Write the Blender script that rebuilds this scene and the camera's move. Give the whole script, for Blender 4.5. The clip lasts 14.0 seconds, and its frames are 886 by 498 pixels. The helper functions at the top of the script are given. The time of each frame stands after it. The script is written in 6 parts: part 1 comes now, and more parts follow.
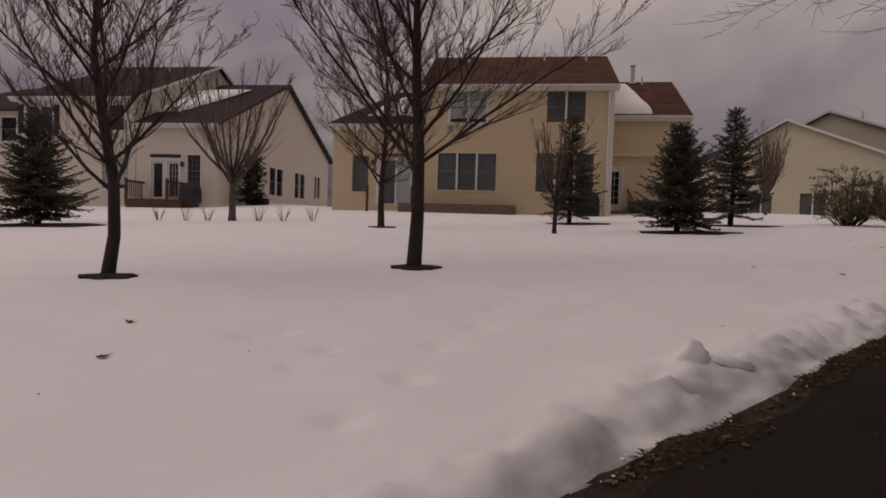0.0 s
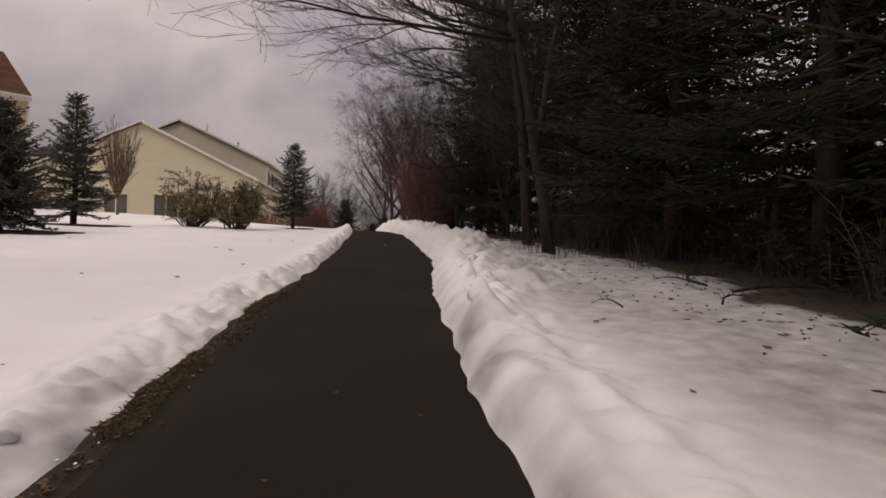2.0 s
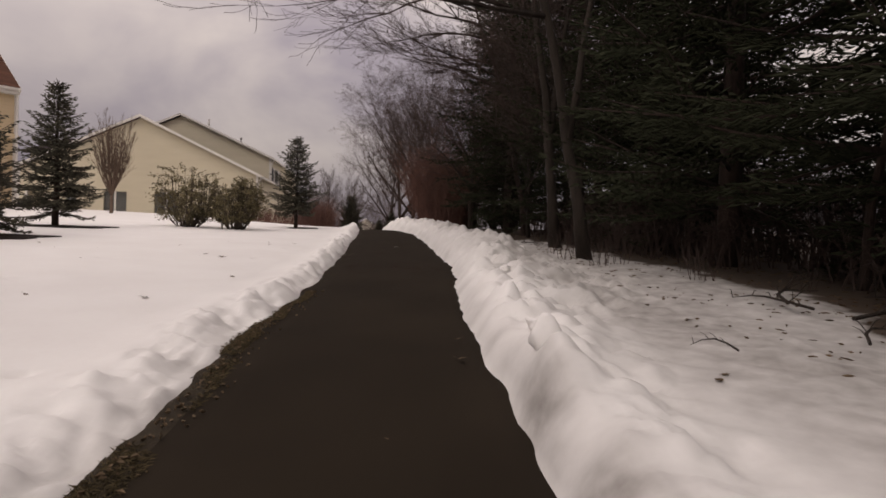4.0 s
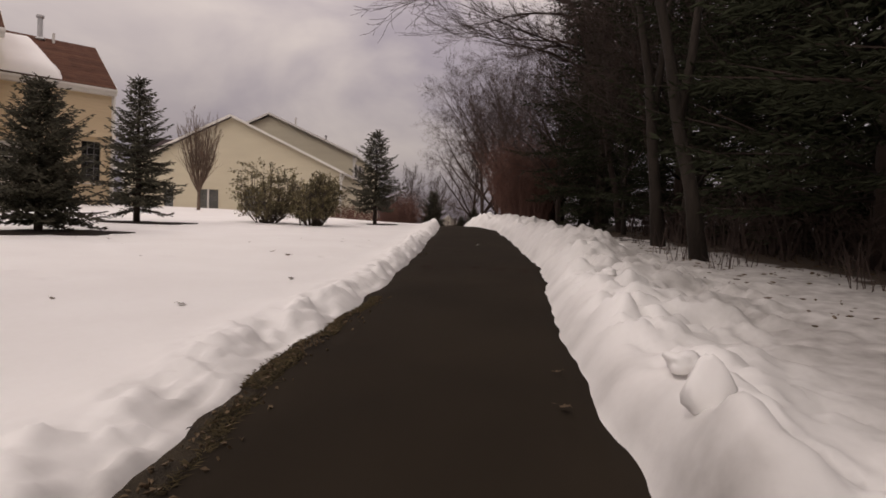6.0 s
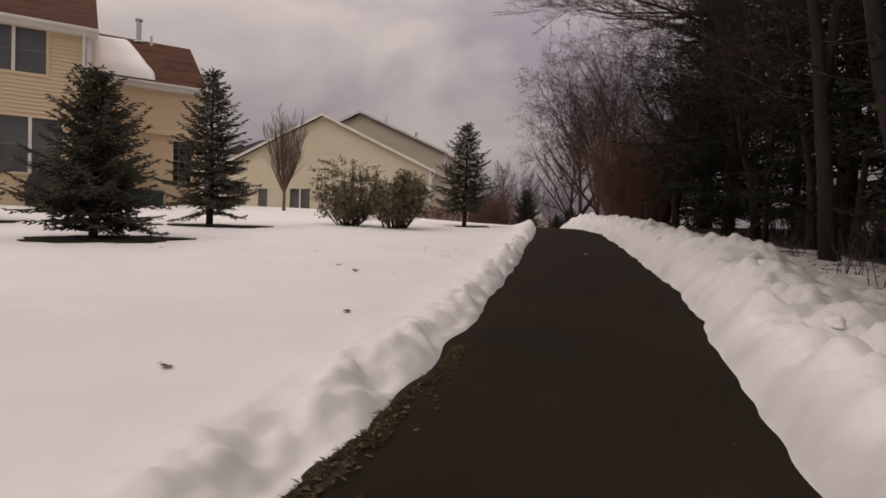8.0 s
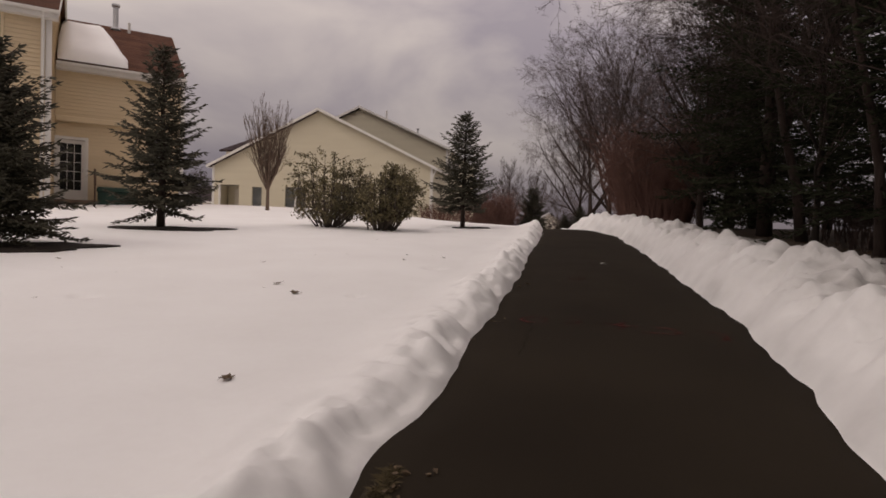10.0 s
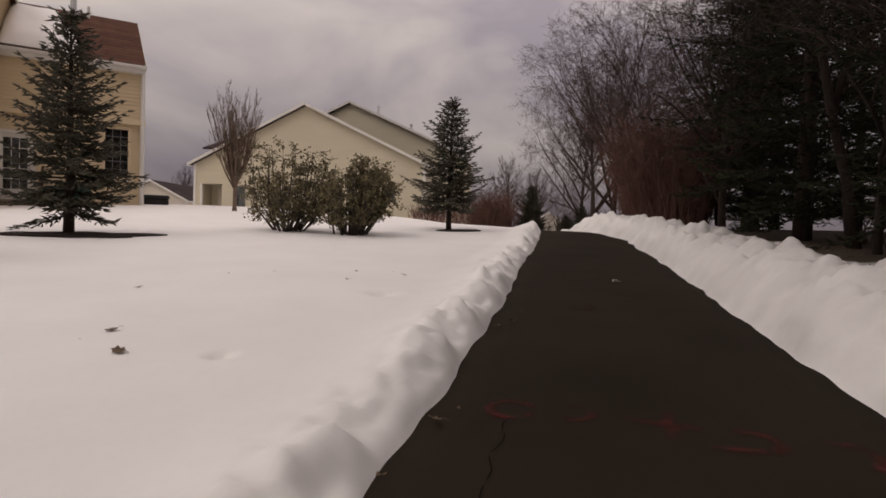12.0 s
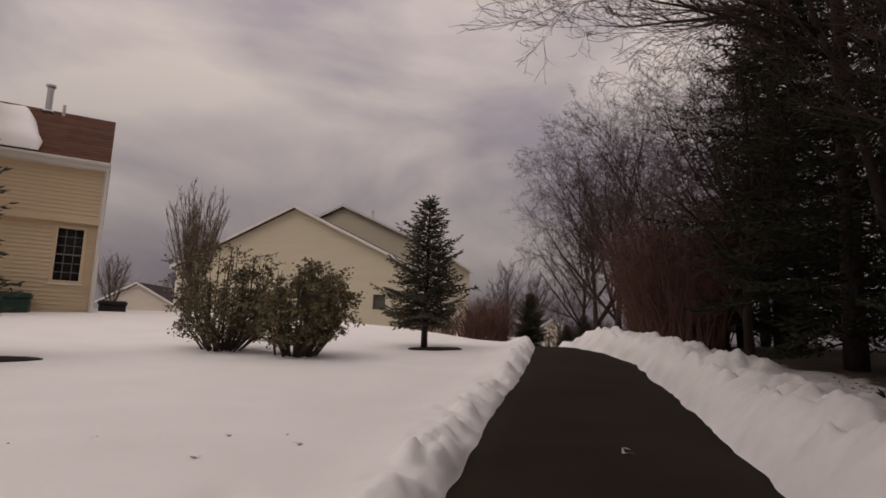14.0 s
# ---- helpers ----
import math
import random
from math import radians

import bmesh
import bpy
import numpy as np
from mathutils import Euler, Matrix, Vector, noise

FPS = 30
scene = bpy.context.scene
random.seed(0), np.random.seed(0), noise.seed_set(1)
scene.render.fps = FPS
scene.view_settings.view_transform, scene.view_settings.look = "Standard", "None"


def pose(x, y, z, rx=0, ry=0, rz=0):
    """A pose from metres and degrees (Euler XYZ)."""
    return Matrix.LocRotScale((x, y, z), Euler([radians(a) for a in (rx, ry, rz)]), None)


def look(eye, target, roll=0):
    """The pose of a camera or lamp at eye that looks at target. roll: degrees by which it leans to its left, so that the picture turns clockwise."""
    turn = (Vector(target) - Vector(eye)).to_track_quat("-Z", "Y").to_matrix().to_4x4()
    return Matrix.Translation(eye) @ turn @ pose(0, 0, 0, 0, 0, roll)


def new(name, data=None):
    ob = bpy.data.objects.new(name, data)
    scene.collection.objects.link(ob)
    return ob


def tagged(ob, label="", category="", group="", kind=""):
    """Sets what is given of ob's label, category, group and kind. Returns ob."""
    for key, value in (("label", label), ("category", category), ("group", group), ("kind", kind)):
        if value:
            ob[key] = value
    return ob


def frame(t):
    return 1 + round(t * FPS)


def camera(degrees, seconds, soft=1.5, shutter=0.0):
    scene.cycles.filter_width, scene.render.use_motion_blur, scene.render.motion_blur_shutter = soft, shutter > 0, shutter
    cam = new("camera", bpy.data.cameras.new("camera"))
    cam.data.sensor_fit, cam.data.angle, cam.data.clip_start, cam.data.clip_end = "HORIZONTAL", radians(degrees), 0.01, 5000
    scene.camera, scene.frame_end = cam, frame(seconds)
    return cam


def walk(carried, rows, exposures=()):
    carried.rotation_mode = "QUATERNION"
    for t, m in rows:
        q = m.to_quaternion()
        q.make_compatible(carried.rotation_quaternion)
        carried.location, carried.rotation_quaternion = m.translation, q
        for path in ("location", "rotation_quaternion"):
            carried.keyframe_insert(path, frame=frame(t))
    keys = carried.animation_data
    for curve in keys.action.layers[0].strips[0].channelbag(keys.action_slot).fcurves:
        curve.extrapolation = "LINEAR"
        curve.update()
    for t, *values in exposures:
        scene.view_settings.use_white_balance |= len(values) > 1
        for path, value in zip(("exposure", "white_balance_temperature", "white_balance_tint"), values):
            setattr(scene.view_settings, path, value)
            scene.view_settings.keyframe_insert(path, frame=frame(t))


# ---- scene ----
cam = camera(73.4, 14.0, soft=1.7)
PATH = [
    (0, (0.585, -0.626, 1.313), (-0.008, 1.283, 1.241), 1.7),
    (0.5, (0.667, -0.49, 1.303), (0.549, 1.506, 1.243), 1.8),
    (1, (0.808, -0.276, 1.355), (1.187, 1.687, 1.308), 2.1),
    (1.5, (0.946, -0.034, 1.282), (1.8, 1.774, 1.259), 2.1),
    (2, (1.071, 0.304, 1.33), (2.335, 1.854, 1.322), 1.7),
    (4.5, (1.884, 1.693, 1.476), (3.119, 3.265, 1.442), 1.4),
    (5, (2.059, 1.904, 1.438), (3.201, 3.545, 1.404), 1.6),
    (5.5, (2.168, 2.073, 1.444), (3.259, 3.749, 1.405), 1.6),
    (6, (2.321, 2.329, 1.478), (3.343, 4.048, 1.436), 1.7),
    (6.5, (2.53, 2.688, 1.512), (3.461, 4.458, 1.464), 1.7),
    (7, (2.709, 3.068, 1.527), (3.549, 4.882, 1.478), 1.9),
    (7.5, (2.88, 3.494, 1.584), (3.65, 5.339, 1.529), 2.0),
    (10, (4.015, 5.461, 1.713), (4.742, 7.323, 1.65), 1.9),
    (10.5, (4.271, 5.862, 1.751), (4.996, 7.725, 1.689), 1.8),
    (11, (4.538, 6.282, 1.789), (5.259, 8.146, 1.724), 1.8),
    (11.5, (4.799, 6.718, 1.816), (5.518, 8.583, 1.749), 1.7),
    (12, (5.089, 7.126, 1.81), (5.813, 8.989, 1.745), 1.7),
    (12.5, (5.406, 7.492, 1.842), (6.128, 9.356, 1.777), 1.7),
    (13, (5.74, 7.936, 1.925), (6.458, 9.802, 1.875), 1.8),
    (13.5, (6.016, 8.338, 2.022), (6.731, 10.205, 2.079), 2.0),
    (14, (6.297, 8.737, 2.079), (6.992, 10.591, 2.363), 2.3),
]
walk(cam, [(t, look(eye, target, roll)) for t, eye, target, roll in PATH],
     exposures=[(0.0, -0.79, 6500, 14), (0.5, -0.66, 6500, 13.5), (1.0, -0.36, 6500, 12), (1.5, -0.12, 6500, 10), (2.0, 0.03, 6500, 9), (4.5, 0.12, 6500, 9), (5.5, 0.12, 6500, 9), (7.5, 0.0, 6500, 9), (10.0, -0.1, 6500, 9), (13.0, -0.14, 6500, 9), (13.5, -0.24, 6500, 9), (14.0, -0.38, 6500, 10)])

# ---------------- light: an even overcast winter sky ----------------
SUN_ELEV, SUN_TURN = 52.0, 246.0
world = bpy.data.worlds.new("overcast_sky")
scene.world = world
world.use_nodes = True
wn, wl = world.node_tree.nodes, world.node_tree.links
wn.clear()
w_out, w_bg = wn.new("ShaderNodeOutputWorld"), wn.new("ShaderNodeBackground")
w_tc, w_map = wn.new("ShaderNodeTexCoord"), wn.new("ShaderNodeMapping")
w_map.inputs["Scale"].default_value = (1.0, 1.0, 2.1)
w_noise, w_ramp = wn.new("ShaderNodeTexNoise"), wn.new("ShaderNodeValToRGB")
w_noise.inputs["Scale"].default_value, w_noise.inputs["Detail"].default_value = 2.1, 6.0
w_noise.inputs["Roughness"].default_value, w_noise.inputs["Distortion"].default_value = 0.48, 0.35
w_ramp.color_ramp.elements[0].position, w_ramp.color_ramp.elements[1].position = 0.41, 0.61
w_ramp.color_ramp.elements[0].color = (0.35, 0.298, 0.322, 1)
w_ramp.color_ramp.elements[1].color = (0.65, 0.565, 0.515, 1)
w_sky = wn.new("ShaderNodeTexSky")
w_sky.sky_type, w_sky.sun_disc = "NISHITA", False
w_sky.sun_elevation, w_sky.sun_rotation = radians(SUN_ELEV), radians(SUN_TURN)
w_scale, w_mix = wn.new("ShaderNodeMix"), wn.new("ShaderNodeMix")
w_scale.data_type = w_mix.data_type = "RGBA"
w_scale.blend_type = "MULTIPLY"
w_scale.inputs[0].default_value = 1.0
w_scale.inputs[7].default_value = (0.08, 0.08, 0.08, 1)
w_mix.inputs[0].default_value = 0.12
wl.new(w_tc.outputs["Generated"], w_map.inputs["Vector"])
wl.new(w_map.outputs["Vector"], w_noise.inputs["Vector"])
wl.new(w_noise.outputs["Fac"], w_ramp.inputs["Fac"])
wl.new(w_sky.outputs["Color"], w_scale.inputs[6])
wl.new(w_ramp.outputs["Color"], w_mix.inputs[6])
wl.new(w_scale.outputs[2], w_mix.inputs[7])
# the cloud deck is darker towards the horizon, as overcast skies are
w_sep, w_el, w_grad = wn.new("ShaderNodeSeparateXYZ"), wn.new("ShaderNodeMapRange"), wn.new("ShaderNodeMix")
w_grad.data_type, w_grad.blend_type = "RGBA", "MULTIPLY"
w_grad.inputs[0].default_value = 1.0
w_el.inputs["From Min"].default_value, w_el.inputs["From Max"].default_value = 0.0, 0.75
w_tone = wn.new("ShaderNodeMix")
w_tone.data_type = "RGBA"
w_tone.inputs[6].default_value, w_tone.inputs[7].default_value = (0.42, 0.40, 0.435, 1), (2.15, 2.09, 2.0, 1)
wl.new(w_tc.outputs["Generated"], w_sep.inputs[0])
wl.new(w_sep.outputs["Z"], w_el.inputs["Value"])
wl.new(w_mix.outputs[2], w_grad.inputs[6])
wl.new(w_el.outputs[0], w_tone.inputs[0])
wl.new(w_tone.outputs[2], w_grad.inputs[7])
wl.new(w_grad.outputs[2], w_bg.inputs["Color"])
w_bg.inputs["Strength"].default_value = 1.0
wl.new(w_bg.outputs["Background"], w_out.inputs["Surface"])

sun = new("sun", bpy.data.lights.new("sun", "SUN"))
sun.data.energy, sun.data.angle, sun.data.color = 0.45, radians(30), (1.0, 0.92, 0.84)
sun.matrix_world = pose(0, 0, 30, 90 - SUN_ELEV, 0, 180 - SUN_TURN)


# ---------------- materials ----------------
def material(name, low, high, rough=0.8, scale=6.0, fine=60.0, bump=0.2, bump_dist=0.02, metal=0.0, stretch=(1, 1, 1), spots=None, spec=0.3, per_piece=0.0):
    """Two noises mix low and high colours; the finer one also gives relief."""
    m = bpy.data.materials.new(name)
    m.use_nodes = True
    n, l = m.node_tree.nodes, m.node_tree.links
    b = n["Principled BSDF"]
    tc, mp = n.new("ShaderNodeTexCoord"), n.new("ShaderNodeMapping")
    mp.inputs["Scale"].default_value = stretch
    l.new(tc.outputs["Object"], mp.inputs["Vector"])
    a, f = n.new("ShaderNodeTexNoise"), n.new("ShaderNodeTexNoise")
    a.inputs["Scale"].default_value, a.inputs["Detail"].default_value = scale, 4
    f.inputs["Scale"].default_value, f.inputs["Detail"].default_value = fine, 3
    l.new(mp.outputs["Vector"], a.inputs["Vector"])
    l.new(mp.outputs["Vector"], f.inputs["Vector"])
    add = n.new("ShaderNodeMath")
    add.operation = "MULTIPLY_ADD"
    l.new(f.outputs["Fac"], add.inputs[0])
    add.inputs[1].default_value = 0.5
    half = n.new("ShaderNodeMath")
    half.operation = "MULTIPLY_ADD"
    l.new(a.outputs["Fac"], half.inputs[0])
    half.inputs[1].default_value, half.inputs[2].default_value = 1.6, -0.55
    l.new(half.outputs[0], add.inputs[2])
    mix = n.new("ShaderNodeMix")
    mix.data_type = "RGBA"
    mix.inputs[6].default_value, mix.inputs[7].default_value = (*low, 1), (*high, 1)
    l.new(add.outputs[0], mix.inputs[0])
    colour = mix.outputs[2]
    if spots:
        sp, rp, m2 = n.new("ShaderNodeTexNoise"), n.new("ShaderNodeValToRGB"), n.new("ShaderNodeMix")
        sp.inputs["Scale"].default_value, sp.inputs["Detail"].default_value = spots[1], 6
        rp.color_ramp.elements[0].position, rp.color_ramp.elements[1].position = spots[2], spots[2] + 0.12
        m2.data_type = "RGBA"
        l.new(mp.outputs["Vector"], sp.inputs["Vector"])
        l.new(sp.outputs["Fac"], rp.inputs["Fac"])
        l.new(rp.outputs["Color"], m2.inputs[0])
        l.new(colour, m2.inputs[6])
        m2.inputs[7].default_value = (*spots[0], 1)
        colour = m2.outputs[2]
    if per_piece:
        oi, hs, mm = n.new("ShaderNodeNewGeometry"), n.new("ShaderNodeHueSaturation"), n.new("ShaderNodeMath")
        mm.operation = "MULTIPLY_ADD"
        mm.inputs[1].default_value, mm.inputs[2].default_value = per_piece, 1 - per_piece / 2
        l.new(oi.outputs["Random Per Island"], mm.inputs[0])
        l.new(mm.outputs[0], hs.inputs["Value"])
        l.new(colour, hs.inputs["Color"])
        colour = hs.outputs["Color"]
    l.new(colour, b.inputs["Base Color"])
    bp = n.new("ShaderNodeBump")
    bp.inputs["Strength"].default_value, bp.inputs["Distance"].default_value = bump, bump_dist
    l.new(f.outputs["Fac"], bp.inputs["Height"])
    l.new(bp.outputs["Normal"], b.inputs["Normal"])
    b.inputs["Roughness"].default_value, b.inputs["Metallic"].default_value = rough, metal
    b.inputs["Specular IOR Level"].default_value = spec
    return m


def glass_material(name, tint=(0.9, 0.92, 0.92), gloss=1.45):
    m = bpy.data.materials.new(name)
    m.use_nodes = True
    n, l = m.node_tree.nodes, m.node_tree.links
    n.clear()
    out, mix = n.new("ShaderNodeOutputMaterial"), n.new("ShaderNodeMixShader")
    fr, tr, gl = n.new("ShaderNodeFresnel"), n.new("ShaderNodeBsdfTransparent"), n.new("ShaderNodeBsdfGlossy")
    fr.inputs["IOR"].default_value = gloss
    tr.inputs["Color"].default_value = (*tint, 1)
    gl.inputs["Roughness"].default_value = 0.03
    l.new(fr.outputs[0], mix.inputs[0])
    l.new(tr.outputs[0], mix.inputs[1])
    l.new(gl.outputs[0], mix.inputs[2])
    l.new(mix.outputs[0], out.inputs["Surface"])
    return m


SNOW = material("snow", (0.87, 0.845, 0.825), (0.935, 0.92, 0.90), 0.7, 1.3, 19, 0.14, 0.008, spec=0.2)


def stained_shaded_snow():
    """Snow that carries road grit, needle litter and the wood's painted shade where a point attribute says so."""
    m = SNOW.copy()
    m.name = "snow_with_grit_and_shade"
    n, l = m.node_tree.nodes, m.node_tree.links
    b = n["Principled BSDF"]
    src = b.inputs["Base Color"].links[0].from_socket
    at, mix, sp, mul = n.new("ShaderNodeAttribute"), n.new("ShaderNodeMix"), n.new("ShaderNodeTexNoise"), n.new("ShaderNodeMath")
    at.attribute_name = "grit_shade"
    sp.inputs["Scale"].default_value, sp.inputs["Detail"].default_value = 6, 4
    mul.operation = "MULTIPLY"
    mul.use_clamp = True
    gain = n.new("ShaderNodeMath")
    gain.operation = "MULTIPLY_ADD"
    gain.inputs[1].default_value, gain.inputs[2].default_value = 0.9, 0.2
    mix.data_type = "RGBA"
    # grit, litter and the painted shade all mix towards this brown
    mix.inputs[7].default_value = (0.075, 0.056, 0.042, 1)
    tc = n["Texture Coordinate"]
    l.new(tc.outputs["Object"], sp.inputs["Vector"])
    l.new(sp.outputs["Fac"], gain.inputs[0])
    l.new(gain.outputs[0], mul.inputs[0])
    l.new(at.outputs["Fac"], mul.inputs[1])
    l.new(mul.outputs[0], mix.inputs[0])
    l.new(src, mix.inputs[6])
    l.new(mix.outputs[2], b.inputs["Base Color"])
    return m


SNOW_GRIT_SHADE = stained_shaded_snow()
ASPHALT = material("asphalt", (0.0185, 0.0140, 0.0098), (0.032, 0.0245, 0.0165), 0.95, 0.9, 210, 0.55, 0.006, spec=0.08, spots=((0.05, 0.043, 0.037), 420, 0.66))
DIRT = material("verge_soil", (0.018, 0.013, 0.008), (0.06, 0.045, 0.026), 0.95, 7, 90, 0.8, 0.02)
SIDING = material("cream_siding", (0.55, 0.44, 0.285), (0.62, 0.505, 0.335), 0.6, 0.8, 18, 0.08, 0.004, stretch=(0.6, 0.6, 4), per_piece=0.05)
SIDING_PALE = material("pale_siding", (0.55, 0.495, 0.37), (0.61, 0.555, 0.42), 0.6, 0.7, 18, 0.08, 0.004, stretch=(0.6, 0.6, 4), per_piece=0.05)
SIDING_IVORY = material("ivory_siding", (0.60, 0.545, 0.46), (0.66, 0.605, 0.52), 0.6, 0.7, 18, 0.08, 0.004, stretch=(0.6, 0.6, 4), per_piece=0.05)
TRIM = material("white_trim", (0.61, 0.585, 0.54), (0.69, 0.665, 0.62), 0.5, 2, 30, 0.05)
SHINGLE = material("brown_shingle", (0.068, 0.030, 0.018), (0.122, 0.056, 0.036), 0.9, 2.5, 45, 0.7, 0.02, stretch=(1, 1, 1), per_piece=0.35, spec=0.15)
SHINGLE_DARK = material("dark_shingle", (0.032, 0.022, 0.024), (0.062, 0.044, 0.046), 0.9, 2.5, 45, 0.7, 0.02, per_piece=0.35, spec=0.15)
BLIND = material("grey_window_screen", (0.17, 0.165, 0.165), (0.23, 0.225, 0.22), 0.8, 1.2, 90, 0.1)
BLIND_WHITE = material("white_window_blind", (0.74, 0.73, 0.71), (0.83, 0.82, 0.80), 0.7, 1.2, 60, 0.1)
# near-black: the shade of unlit rooms put into the colour
INDOOR_SHADE = material("unlit_interior_shade", (0.018, 0.016, 0.015), (0.045, 0.04, 0.036), 0.8, 2.0, 12, 0.1)
GLASS = glass_material("window_glass")
METAL = material("galvanised_metal", (0.42, 0.42, 0.42), (0.58, 0.57, 0.56), 0.42, 5, 50, 0.1, metal=0.7)
FOUNDATION = material("brown_masonry", (0.10, 0.07, 0.05), (0.20, 0.15, 0.11), 0.9, 4, 40, 0.6, 0.02)
BLACK_COVER = material("black_vinyl", (0.012, 0.012, 0.013), (0.03, 0.03, 0.032), 0.55, 4, 40, 0.2)
GREEN_BIN = material("dark_green_plastic", (0.012, 0.032, 0.022), (0.02, 0.05, 0.035), 0.5, 4, 40, 0.1)
DECK_WOOD = material("brown_deck_wood", (0.06, 0.035, 0.024), (0.12, 0.07, 0.045), 0.8, 5, 60, 0.4, stretch=(1, 1, 6))
BARK = material("dark_bark", (0.020, 0.013, 0.010), (0.062, 0.042, 0.033), 0.9, 9, 60, 0.9, 0.02, stretch=(1, 1, 0.25))
BARK_EDGE = material("brown_trunk_bark", (0.016, 0.012, 0.009), (0.046, 0.035, 0.027), 0.9, 9, 60, 0.9, 0.02, stretch=(1, 1, 0.25))
BARK_GREY = material("grey_brown_bark", (0.055, 0.042, 0.034), (0.13, 0.105, 0.085), 0.9, 9, 60, 0.9, 0.02, stretch=(1, 1, 0.25))
TWIG = material("bare_twig", (0.038, 0.026, 0.022), (0.088, 0.06, 0.05), 0.85, 3, 40, 0.3)
TWIG_TAN = material("tan_twig", (0.10, 0.068, 0.05), (0.19, 0.135, 0.10), 0.85, 3, 40, 0.3)
TWIG_RED = material("russet_twig", (0.085, 0.042, 0.034), (0.16, 0.085, 0.064), 0.85, 1.5, 20, 0.3)
NEEDLE = material("blue_green_needle", (0.034, 0.032, 0.022), (0.100, 0.092, 0.064), 0.75, 2.2, 25, 0.2, per_piece=0.7, spec=0.2)
NEEDLE_WOOD = material("dark_pine_needle", (0.018, 0.020, 0.012), (0.044, 0.047, 0.029), 0.95, 0.8, 15, 0.2, per_piece=0.6, spec=0.03)
LEAF_SHRUB = material("olive_shrub_leaf", (0.075, 0.064, 0.032), (0.23, 0.19, 0.10), 0.6, 3, 20, 0.1, per_piece=0.8)
LEAF_DRY = material("dry_brown_leaf", (0.06, 0.038, 0.022), (0.19, 0.135, 0.08), 0.85, 9, 60, 0.4, per_piece=0.5)
GRASS = material("winter_grass", (0.036, 0.028, 0.013), (0.13, 0.098, 0.05), 0.9, 6, 40, 0.2, per_piece=0.6)
MULCH = material("dark_mulch", (0.012, 0.009, 0.007), (0.045, 0.032, 0.024), 0.95, 10, 60, 0.9, 0.03)
CHALK = material("faded_red_marking_paint", (0.075, 0.010, 0.010), (0.17, 0.020, 0.018), 0.95, 22, 160, 0.4)


def sprayed(m):
    """Let the asphalt show through where the spray lies thin."""
    n, l = m.node_tree.nodes, m.node_tree.links
    at, sp, mul, mul2 = n.new("ShaderNodeAttribute"), n.new("ShaderNodeTexNoise"), n.new("ShaderNodeMath"), n.new("ShaderNodeMath")
    at.attribute_name = "cover"
    sp.inputs["Scale"].default_value, sp.inputs["Detail"].default_value = 9, 5
    mul2.operation, mul2.inputs[1].default_value, mul2.inputs[2].default_value = "MULTIPLY_ADD", 2.6, -0.95
    mul2.use_clamp = True
    mul.operation = "MULTIPLY"
    l.new(n["Texture Coordinate"].outputs["Object"], sp.inputs["Vector"])
    l.new(sp.outputs["Fac"], mul2.inputs[0])
    l.new(mul2.outputs[0], mul.inputs[0])
    l.new(at.outputs["Fac"], mul.inputs[1])
    l.new(mul.outputs[0], n["Principled BSDF"].inputs["Alpha"])


sprayed(CHALK)
PAPER = material("pale_litter", (0.38, 0.36, 0.33), (0.52, 0.50, 0.46), 0.8, 20, 80, 0.2)


